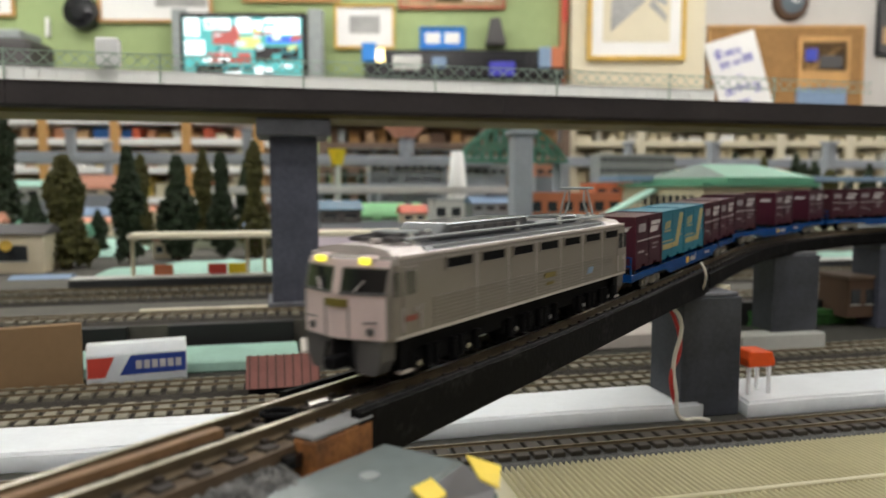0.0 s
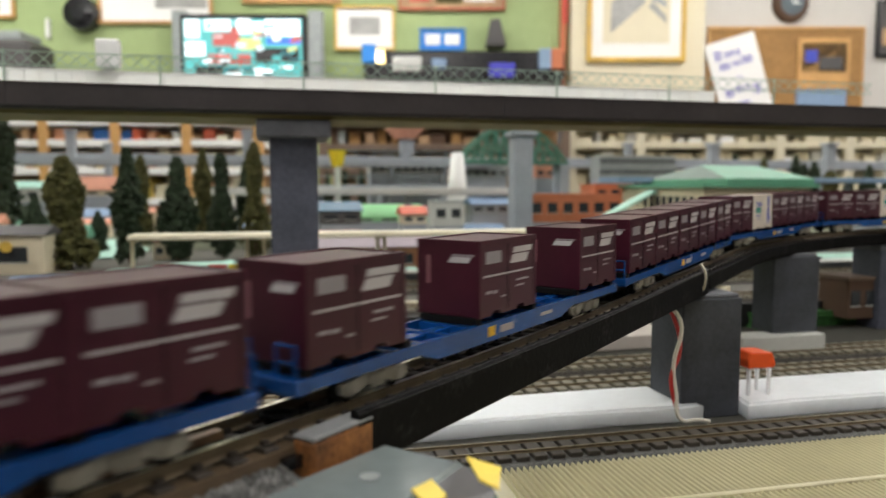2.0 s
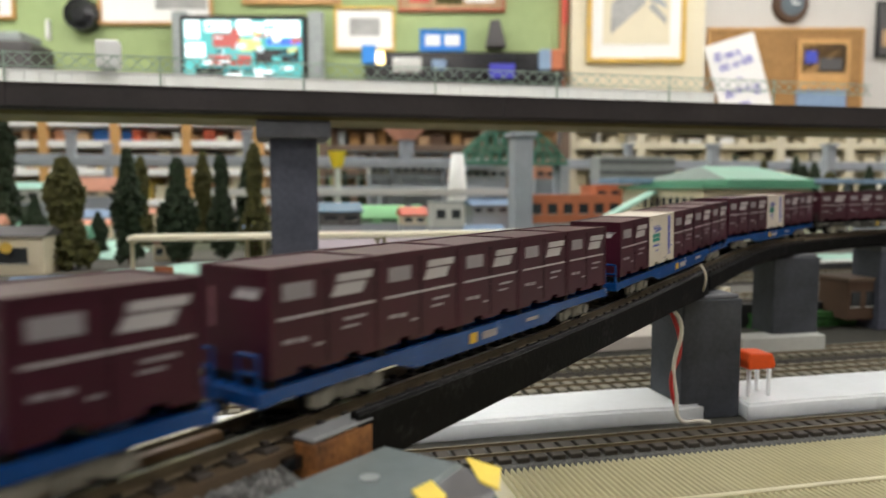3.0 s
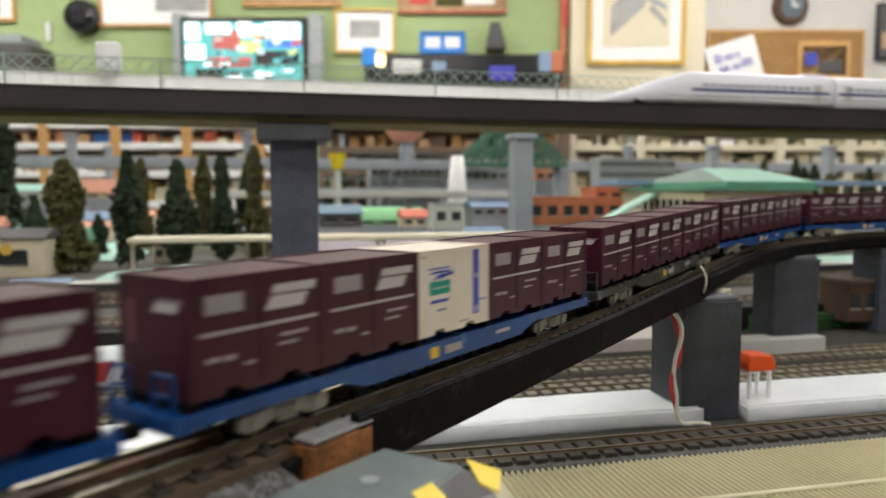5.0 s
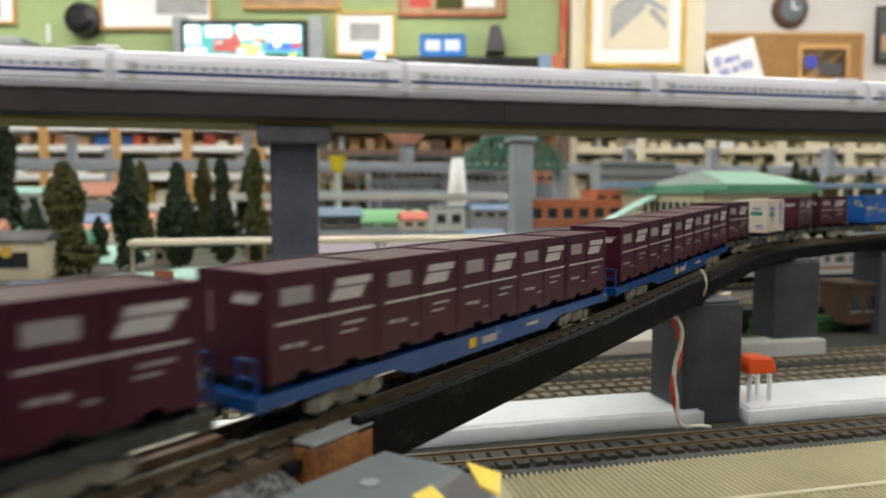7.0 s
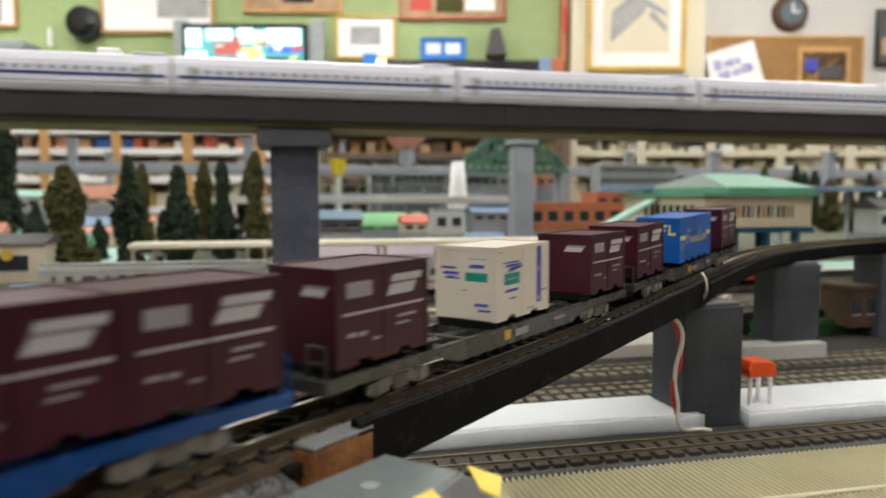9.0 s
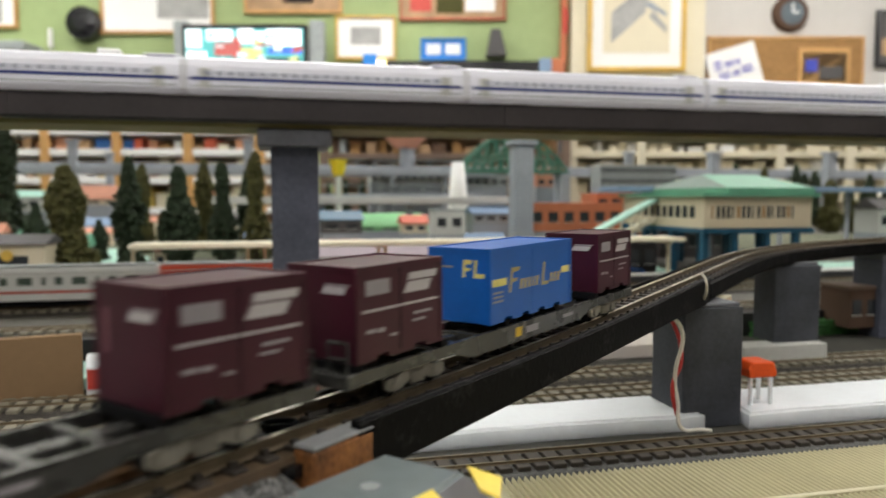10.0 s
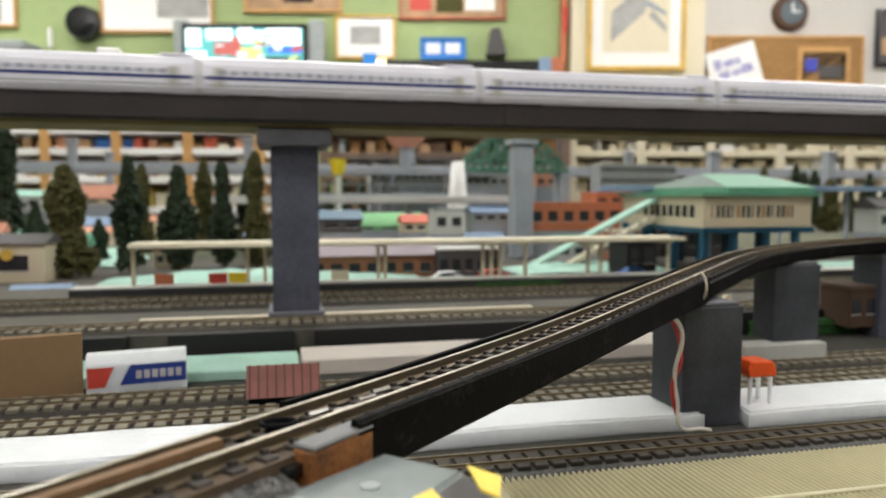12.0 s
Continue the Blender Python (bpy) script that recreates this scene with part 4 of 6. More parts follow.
def bogie_mesh():
    bm = bmesh.new()
    for sy in (-1, 1):
        a, b = sorted((sy * 6.1, sy * 7.0))
        prism(bm, [(-9.0, 2.2), (-7.4, 1.4), (-4.8, 1.6), (-2.6, 2.6), (2.6, 2.6), (4.8, 1.6), (7.4, 1.4), (9.0, 2.2), (9.0, 3.9), (5.0, 4.3), (2.4, 5.0), (-2.4, 5.0), (-5.0, 4.3), (-9.0, 3.9)], a, b)
        for x in (-6.2, 6.2):
            rod(bm, (x, sy * 6.8, 2.9), (x, sy * 7.5, 2.9), 1.15, 10)
        for x in (-1.4, 0, 1.4):
            rod(bm, (x, sy * 7.2, 1.9), (x, sy * 7.2, 4.2), 0.55, 6)
    box(bm, -2, 2, -6.1, 6.1, 3.4, 4.6)
    return bm


LW, LZ, LT = 10.7, 9.6, 24.6  # half width, lower edge and gutter height of the locomotive's body


def cab_face(y, z, end):
    """How far out the folded, raked cab face lies at a height; end is -1 for the leading cab."""
    k = min(1.0, abs(y) / LW)
    return end * (58.2 - 2.7 * k ** 1.4 - max(0.0, z - 17.6) * 0.24)


def face_panel(end, y0, y1, z0, z1, out=0.15, thick=0.7, cuts=4):
    """A sheet laid on the cab face."""
    bm = bmesh.new()
    cols = []
    for i in range(cuts + 1):
        y = y0 + (y1 - y0) * i / cuts
        cols.append([bm.verts.new((cab_face(y, z, end) + end * o, y, z)) for z, o in ((z0, out), (z1, out), (z1, out - thick), (z0, out - thick))])
    fs = [bm.faces.new(cols[0]), bm.faces.new(cols[-1][::-1])]
    for a, b in zip(cols, cols[1:]):
        fs += [bm.faces.new((a[k], b[k], b[(k + 1) % 4], a[(k + 1) % 4])) for k in range(4)]
    bmesh.ops.recalc_face_normals(bm, faces=fs)
    return bm


def locomotive_body():
    bm = bmesh.new()
    ys = [-LW, -LW + 0.5, -7.5, -5, -2.5, 0, 2.5, 5, 7.5, LW - 0.5, LW]
    rings = []
    for z, tuck in ((LZ, 0.25), (LZ + 0.6, 0.0), (13.0, 0.0), (17.6, 0.0), (20.5, 0.0), (23.2, 0.0), (24.1, 0.25), (LT, 0.8)):
        g = (LW - tuck) / LW
        ring = []
        for end, order in ((-1, ys), (1, ys[::-1])):
            for y in order:
                soft = 0.7 if abs(y) == LW else 0.0
                ring.append(bm.verts.new((cab_face(y, z, end) - end * (soft + (tuck * 1.6 if z > 20 else tuck)), y * g, z)))
        rings.append(ring)
    fs = [bm.faces.new(rings[0][::-1]), bm.faces.new(rings[-1])]
    n = len(rings[0])
    for a, b in zip(rings, rings[1:]):
        fs += [bm.faces.new((a[k], a[(k + 1) % n], b[(k + 1) % n], b[k])) for k in range(n)]
    bmesh.ops.recalc_face_normals(bm, faces=fs)
    return bm


def locomotive():
    lo = thing("electric_locomotive", pose(0, 0, 0), "silver-pink electric locomotive with yellow headlights and ribbed sides", "locomotive")
    w = LW
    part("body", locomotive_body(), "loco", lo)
    bm = bmesh.new()
    prism(bm, [(-9.4, LT), (-8.4, LT + 0.9), (-4, LT + 1.5), (4, LT + 1.5), (8.4, LT + 0.9), (9.4, LT)], -43, 43, "x")
    part("roof", bm, "loco_roof", lo)
    for sy in (-1, 1):
        part("gutter", boxes((-53, 53, *sorted((sy * (w + 0.15), sy * (w - 0.9))), LT - 0.55, LT + 0.15), bevel=0.12), "loco_trim", lo, "pale gutter strip")
        part("roof_walk", boxes((-40, 40, *sorted((sy * 9.1, sy * 8.3)), LT + 0.35, LT + 0.95)), "grey_steel", lo)
    part("sill_strip", boxes((-54, 54, -w - 0.12, -w + 0.2, LZ + 0.1, LZ + 0.7)), "loco_trim", lo)
    for i in range(8):
        part("rib", boxes((-43, 44, -w - 0.2, -w + 0.1, LZ + 1.0 + i * 0.75, LZ + 1.35 + i * 0.75)), "loco", lo)
    for i in range(7):
        x = -34.0 + i * 12.9
        wd = part("louvre", boxes((x - 4.6, x + 4.6, -w - 0.05, -w + 0.1, 21.1, 23.0), bevel=0.03), "dark", lo)
        part("louvre_frame", boxes((x - 5.0, x + 5.0, -w - 0.25, -w + 0.1, 23.0, 23.35), (x - 5.0, x + 5.0, -w - 0.25, -w + 0.1, 20.75, 21.1),
                                   (x - 5.0, x - 4.6, -w - 0.25, -w + 0.1, 21.1, 23.0), (x + 4.6, x + 5.0, -w - 0.25, -w + 0.1, 21.1, 23.0)), "loco", wd)
        for k in range(3):
            part("slat", boxes((x - 4.5, x + 4.5, -w - 0.14, -w, 21.35 + 0.6 * k, 21.5 + 0.6 * k)), "dark", wd)
        if i < 6:
            part("panel_seam", boxes((x + 6.25, x + 6.45, -w - 0.12, -w + 0.1, LZ + 0.8, 23.4)), "loco_trim", lo)
    for x in (-50.0, 50.0):
        sg = 1 if x < 0 else -1
        dr = part("cab_door", boxes((x - 2.3, x + 2.3, -w - 0.16, -w + 0.1, LZ + 0.8, 22.6), bevel=0.06), "loco", lo)
        part("door_window", boxes((x - 1.5, x + 1.5, -w - 0.24, -w - 0.1, 17.6, 21.9), bevel=0.05), "glass", dr)
        part("door_handle", boxes((x + 1.5, x + 1.8, -w - 0.5, -w - 0.1, 14.2, 15.2)), "loco_trim", dr)
        part("side_window", boxes((*sorted((x - sg * 2.9, x - sg * 4.6)), -w - 0.16, -w + 0.1, 17.6, 21.9), bevel=0.05), "glass", lo)
        for dx in (-2.7, 2.7):
            part("grab_bar", rod(bmesh.new(), (x + dx, -w - 0.55, LZ + 1.5), (x + dx, -w - 0.55, 15.5), 0.16, 6), "loco_trim", lo)
        part("cab_step", boxes((x - 1.5, x + 1.5, -9.4, -8.6, 3.2, 9.5), bevel=0.1), "dark", lo)
        part("step_tread", boxes((x - 1.7, x + 1.7, -9.9, -8.4, 3.0, 3.5)), "loco_trim", lo)
    part("maker_plate", boxes((2, 7.8, -w - 0.35, -w - 0.1, 14.3, 15.5)), "plate", lo, "ochre plate")
    part("maker_plate", boxes((3, 6.6, -w - 0.35, -w - 0.1, 12.5, 13.2)), "plate", lo)
    part("emblem", boxes((-51.6, -48.4, -w - 0.4, -w - 0.1, 12.8, 13.8)), "dull_red", lo, "small red emblem")
    bm = bmesh.new()
    prism(bm, [(26.5, 12.6), (29.6, 12.6), (30.6, 14.2), (27.5, 14.2)], -w - 0.32, -w - 0.1)
    part("emblem", bm, "roof_blue", lo, "small pale blue emblem")
    for end in (-1, 1):
        # the cab front's brighter light is put into this paler, pinker skin
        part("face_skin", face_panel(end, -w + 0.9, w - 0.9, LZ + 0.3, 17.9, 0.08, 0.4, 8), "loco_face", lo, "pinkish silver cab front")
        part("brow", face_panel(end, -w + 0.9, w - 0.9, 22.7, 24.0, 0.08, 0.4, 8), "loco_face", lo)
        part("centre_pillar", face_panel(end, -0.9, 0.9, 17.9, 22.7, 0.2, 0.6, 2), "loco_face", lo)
        for sy in (-1, 1):
            scr = part("windscreen", face_panel(end, *sorted((sy * 1.0, sy * 9.6)), 18.3, 22.4, 0.1, 0.5, 5), "glass", lo)
            part("seal", face_panel(end, *sorted((sy * 0.9, sy * 9.8)), 17.9, 18.35, 0.3, 0.6, 5), "loco_skirt", scr)
            part("wiper", rod(bmesh.new(), (cab_face(4, 18.4, end) + end * 0.45, sy * 4.0, 18.4), (cab_face(6, 20.4, end) + end * 0.4, sy * 5.6, 20.4), 0.12, 5), "loco_trim", scr)
            cx = cab_face(5.4, 22.6, end)
            hl = part("headlight", boxes((*sorted((cx - end * 1.4, cx + end * 0.5)), sy * 5.4 - 1.3, sy * 5.4 + 1.3, 23.2, 24.4), bevel=0.3), "lamp_yellow", lo, "yellow glowing headlight")
            part("bezel", boxes((*sorted((cx - end * 2.6, cx + end * 0.15)), sy * 5.4 - 1.7, sy * 5.4 + 1.7, 23.0, 24.7), bevel=0.4), "loco_face", hl)
            tx = cab_face(7.0, 11, end)
            part("tail_lamp", rod(bmesh.new(), (tx - end * 0.6, sy * 7.0, 11.4), (tx + end * 0.5, sy * 7.0, 11.4), 0.75, 10), "loco_skirt", lo)
            part("hand_rail", rod(bmesh.new(), (tx + end * 0.7, sy * 5.8, 13.0), (cab_face(8.4, 13, end) + end * 0.6, sy * 8.4, 13.2), 0.16, 6), "loco_skirt", lo)
            b = bmesh.new()
            prism(b, [(sy * 2.6, LZ), (sy * 9.2, LZ), (sy * 9.0, 6.0), (sy * 7.6, 3.4), (sy * 3.4, 3.4), (sy * 2.6, 7.0)], *sorted((end * 52.5, end * 56.6)), "x")
            part("skirt", b, "loco_skirt", lo)
            part("air_hose", rod(bmesh.new(), (end * 57.2, sy * 3.0, 8.6), (end * 57.8, sy * 3.4, 4.4), 0.35, 6), "dark", lo)
        part("face_plate", face_panel(end, -2.7, 2.7, 15.6, 17.0, 0.45, 0.5, 2), "plate", lo, "ochre plate on the face")
        part("gangway_seam", face_panel(end, -2.9, -2.7, LZ + 0.4, 15.6, 0.22, 0.3, 1), "loco_skirt", lo)
        part("gangway_seam", face_panel(end, 2.7, 2.9, LZ + 0.4, 15.6, 0.22, 0.3, 1), "loco_skirt", lo)
        part("coupler", boxes((*sorted((end * 55, end * 60.4)), -1.3, 1.3, 4.4, 6.6), bevel=0.3), "dark", lo)
        part("buffer_beam", boxes((*sorted((end * 52, end * 55.8)), -2.6, 2.6, 4.0, LZ)), "dark", lo)
        b = bmesh.new()
        prism(b, [(-9.2, LT), (-8.0, LT + 1.0), (-4, LT + 1.6), (4, LT + 1.6), (8.0, LT + 1.0), (9.2, LT)], *sorted((end * 43.1, end * 53.2)), "x")
        part("cab_roof", b, "loco_trim", lo, "pale cab roof")
        part("horn", rod(bmesh.new(), (end * 50.5, -2.2, LT + 2.1), (end * 46.5, -2.2, LT + 2.1), 0.7, 8, 0.35), "loco_trim", lo)
    part("underframe", boxes((-51, 51, -7.8, 7.8, 4.6, LZ)), "dark", lo)
    for x in (-37, 0, 37):
        b = boxes((x - 13, x + 13, -8.4, 8.4, 2.6, 6.2), bevel=0.5)
        bg = part("bogie", b, "dark", lo)
        for k in (-11.5, -5.5, -3, 3, 5.5, 11.5):
            part("spring", rod(bmesh.new(), (x + k, -9.1, 2.6), (x + k, -9.1, 6.8), 0.8, 8), "dark", bg)
        for dx in (-8.5, 8.5):
            wb = bmesh.new()
            for y in (-4.6, 4.6):
                rod(wb, (x + dx, y - 1, 3.6), (x + dx, y + 1, 3.6), 3.55, 16)
            rod(wb, (x + dx, -8.9, 3.6), (x + dx, 8.9, 3.6), 1.2, 8)
            part("wheel_set", wb, "dark", bg)
            part("axle_box", rod(bmesh.new(), (x + dx, -9.3, 3.8), (x + dx, -8.8, 3.8), 0.5, 8), "steel", bg)
    # roof gear
    b = bmesh.new()
    prism(b, [(-36, LT + 1.2), (5, LT + 1.2), (2.5, LT + 4.6), (-31, LT + 4.6)], -5.6, 5.6)
    bmesh.ops.bevel(b, geom=b.edges[:], offset=0.35, segments=1, affect="EDGES")
    hatch = part("roof_hatch", b, "loco_hatch", lo, "grey sloped roof hatch")
    for i in range(7):
        x = -28 + i * 4.4
        part("vent", boxes((x - 1.6, x + 1.6, -5.85, -5.3, LT + 2.2, LT + 3.7), bevel=0.1), "roof_dark", hatch)
    part("roof_housing", boxes((7, 20, -5.4, 5.4, LT + 1.2, LT + 3.0), bevel=0.4), "loco_roof", lo)
    part("roof_housing", boxes((22, 33, -4.8, 4.8, LT + 1.2, LT + 3.6), bevel=0.5), "loco_hatch", lo)
    for i, x in enumerate((-43, -33.5, -2, 8, 20.5, 26, 34.5, 46)):
        part("insulator", rod(bmesh.new(), (x, -5.6 + (i % 2) * 3, LT + 1.0), (x, -5.6 + (i % 2) * 3, LT + 3.4), 0.8, 8, 0.5), "pale", lo)
    for y in (-6.6, 6.2):
        part("bus_bar", rod(bmesh.new(), (-46, y, LT + 2.4), (46, y, LT + 2.4), 0.3, 6), "grey_steel", lo)
    for x0, up in ((-41, 0.0), (43, 1.0)):
        base = LT + 2.2
        tone = "grey_steel" if up else "roof_dark"
        pan = part("pantograph", boxes((x0 - 7, x0 + 7, -5.6, -4.9, base - 0.4, base + 0.4), (x0 - 7, x0 + 7, 4.9, 5.6, base - 0.4, base + 0.4),
                                       (x0 - 7, x0 - 6.2, -4.9, 4.9, base - 0.4, base + 0.4), (x0 + 6.2, x0 + 7, -4.9, 4.9, base - 0.4, base + 0.4)), tone, lo, "raised pantograph" if up else "folded pantograph")
        k1, k2 = base + 0.5 + 3.4 * up, base + 0.9 + 7.2 * up
        q = 2.2 + 5.5 * (1 - up)
        for y in (-5.6, 5.6):
            for e in (-1, 1):
                part("lower_arm", rod(bmesh.new(), (x0 + e * 1.6, y * 0.8, base + 0.2), (x0 + e * q, y * 0.6, k1), 0.3, 6), tone, pan)
                part("upper_arm", rod(bmesh.new(), (x0 + e * q, y * 0.6, k1), (x0 + e * 1.0, y * 0.5, k2), 0.26, 6), tone, pan)
        for x in (-6.6, 6.6):
            part("foot", rod(bmesh.new(), (x0 + x, 0, LT + 1), (x0 + x, 0, base), 0.6, 6), "pale", pan)
        for x in (-1.3, 1.3):
            part("contact_strip", rod(bmesh.new(), (x0 + x, -4.6, k2 + 0.2), (x0 + x, 4.6, k2 + 0.2), 0.4, 6), "grey_steel", pan)
    return lo


TRAIN = []  # (thing, distance of its front bogie and rear bogie behind the loco's middle, pose on its carrier)
loco = locomotive()
TRAIN.append((loco, -30.0, 30.0, mpose(-3.3, 0, 0.5)))
PLAIN = "PPPPP"
CONSIST = (("wagon_blue", "PTTPP"), ("wagon_blue", "P-P-P"), ("wagon_blue", PLAIN), ("wagon_blue", "PIPPP"), ("wagon_blue", "PPIPP"),
           ("wagon_grey", PLAIN), ("wagon_blue", PLAIN), ("wagon_blue", PLAIN), ("wagon_grey", "P-I-P"), ("wagon_grey", "PBP"))
FRONT = 66.5  # from the loco's middle to the first container's front
first = {}


def fresh(key, make):
    if key not in first:
        first[key] = make()
        return first[key]
    return copy_thing(first[key], Matrix())


random.seed(9)
for i, (paint, load) in enumerate(CONSIST):
    mid = FRONT + 63 + 137.84 * i
    TRAIN.append((fresh(paint, lambda: flat_wagon(paint)), mid - 45, mid + 45, Matrix()))
    spots = (-50.4, -25.2, 0, 25.2, 50.4) if len(load) == 5 else (-50.6, 0, 50.6)
    for ch, x in zip(load, spots):
        if ch == "-":
            continue
        box_ob = fresh(ch, {"P": lambda: container(), "T": lambda: container(24.8, "teal", "teal"), "I": lambda: container(24.8, "cont_white", "ivory"),
                            "B": lambda: container(40.4, "cont_blue", "blue")}[ch])
        TRAIN.append((box_ob, mid - 45, mid + 45, mpose(x + random.uniform(-0.12, 0.12), random.uniform(-0.12, 0.12), 8.65)))

GOODS_RUN = ((0, 0), (0.5, 63), (1.0, 132), (1.5, 206), (2.0, 281), (2.5, 350), (3.0, 426.3), (3.9, 560), (4.8, 689.2), (5.5, 780.3), (6.0, 845), (6.5, 909), (7.0, 978),
             (8.0, 1112), (8.8, 1213.5), (9.5, 1304.5), (10.0, 1372), (10.5, 1434), (11.0, 1498), (11.5, 1560), (12.0, 1622))


def smooth_run(t, rows):
    """Distance at time t on a smooth curve through the rows."""
    k = max(j for j in range(len(rows) - 1) if rows[j][0] <= t)
    (t0, d0), (t1, d1) = rows[k], rows[k + 1]
    def slope(j):
        a, b = max(0, j - 1), min(len(rows) - 1, j + 1)
        return (rows[b][1] - rows[a][1]) / (rows[b][0] - rows[a][0])
    u = (t - t0) / (t1 - t0)
    m0, m1 = slope(k) * (t1 - t0), slope(k + 1) * (t1 - t0)
    return (2 * u**3 - 3 * u**2 + 1) * d0 + (u**3 - 2 * u**2 + u) * m0 + (3 * u**2 - 2 * u**3) * d1 + (u**3 - u**2) * m1


def motions():
    times = [i * 0.25 for i in range(49)]
    for ob, a, b, on in TRAIN:
        walk(ob, [(t, ramp_pose(23.5 + a - smooth_run(t, GOODS_RUN), 23.5 + b - smooth_run(t, GOODS_RUN)) @ on) for t in times])
    for ob, x in EXPRESS:
        walk(ob, [(t, mpose(x - 321.6 * (t - 5.7) + lag, 451.5, 148.4)) for t, lag in ((0, 2), (3, 3), (5.5, 5), (7.5, 9), (9.5, 12), (10.75, 4), (12, -10))])
    for ob, x in LOCAL:
        walk(ob, [(t, mpose(x - 216 * (t - 9.8), 519.5, 19.5)) for t in (0, 3, 6, 9, 12)])


# ---- high viaduct for the express line ----
def viaduct():
    v = thing("viaduct", mpose(0, 436, 0), "long dark concrete viaduct with a yellowish underside", "viaduct")
    for x in range(-2380, 4760, 280):
        bm = bmesh.new()
        prism(bm, [(0, 135.5), (1.5, 134), (8, 134), (8, 137), (58, 137), (58, 134), (64.5, 134), (66, 135.5), (66, 147.2), (64, 147.2), (64, 140), (2, 140), (2, 147.2), (0, 147.2)], x + 0.15, x + 279.85, "x")
        part("span", bm, "viaduct", v)
        part("soffit", boxes((x, x + 280, 9, 57, 131.6, 136.9), bevel=0.3), "viaduct_under", v)
        part("coping", boxes((x + 0.2, x + 279.8, -0.5, 2.6, 147.22, 148.0)), "viaduct", v)
        for yy in (15.5, 52):
            part("track_bed", boxes((x, x + 280, yy - 9, yy + 9, 140.02, 146.0)), "ballast", v)
            for e in (-4.5, 4.5):
                part("rail", boxes((x, x + 280, yy + e - 0.4, yy + e + 0.4, 146.0, 148.2)), "rail", v)
    return v


viaduct()


def viaduct_pier(x, label="tall grey viaduct pier with a wider cap"):
    p = thing("viaduct_pier", mpose(x, 469, 0), label, "bridge pier", "viaduct piers")
    part("column", boxes((-14.2, 14.2, -17, 17, 0, 121), bevel=0.8), "pier", p)
    part("cap", boxes((-22, 22, -26, 26, 120.9, 131.4), bevel=1.0), "pier_cap", p)
    part("footing", boxes((-17, 17, -20, 20, 0, 20), bevel=0.8), "pier_cap", p)
    return p


for x in (11.6, 590, -531, -1090, 1150, 1710, 2270, 2830, 3390, 3950):
    viaduct_pier(x)


def railing(y, x0, x1, z0, name, material, label, h=9.0, step=7.0):
    r = thing(name, mpose(0, y, z0), label, "railing")
    for z in (h, h * 0.55):
        part("rail_bar", boxes((x0, x1, -0.4, 0.4, z - 0.5, z + 0.5)), material, r)
    me = mesh_of("picket", boxes((-0.25, 0.25, -0.25, 0.25, 0, h)), material)
    x = x0
    while x < x1:
        piece("picket", me, r, mpose(x, 0, 0))
        x += step
    return r


railing(501, -420, 330, 147.2, "white_railing", "milky", "white picket railing along the viaduct", 17.0, 9.0)



M["lattice_pale"] = mat("pale_green_lattice", (0.34, 0.46, 0.38), 0.5)


def lattice(x0, x1, y, z0, h, step):
    r = thing("lattice_fence", mpose(0, y, z0), "thin green lattice fence behind the viaduct", "fence")
    for z in (0.5, h):
        part("chord", boxes((x0, x1, -0.3, 0.3, z - 0.3, z + 0.3)), "lattice_pale", r)
    n = int((x1 - x0) / step)
    up = bmesh.new()
    rod(up, (0, 0, 0.5), (step, 0, h), 0.32, 5)
    dn = bmesh.new()
    rod(dn, (0, 0, h), (step, 0, 0.5), 0.32, 5)
    ma, mb = mesh_of("brace", up, "lattice_pale"), mesh_of("brace", dn, "lattice_pale")
    for i in range(n):
        piece("brace", ma, r, mpose(x0 + i * step, 0, 0))
        piece("brace", mb, r, mpose(x0 + i * step, 0, 0))
    for i in range(0, n, 10):
        part("mast", boxes((x0 + i * step - 0.45, x0 + i * step + 0.45, -0.45, 0.45, -19, h + 1)), "lattice_pale", r)


setting("railing_panel", boxes((-420, 330, 501.6, 502, 147.2, 165.0)), "milky", "white low panel behind the viaduct railing", "panel")
lattice(-520, 470, 498.5, 165.5, 9, 9)
sig = thing("signal_box", mpose(-102.2, 508.3, 176.2), "small white signal cabinet on the viaduct", "cabinet")
part("cabinet", boxes((-7, 7, -5, 5, -9, 9), bevel=0.8), "milky", sig)
part("foot", boxes((-3, 3, -3, 3, -20, -9)), "pale", sig)


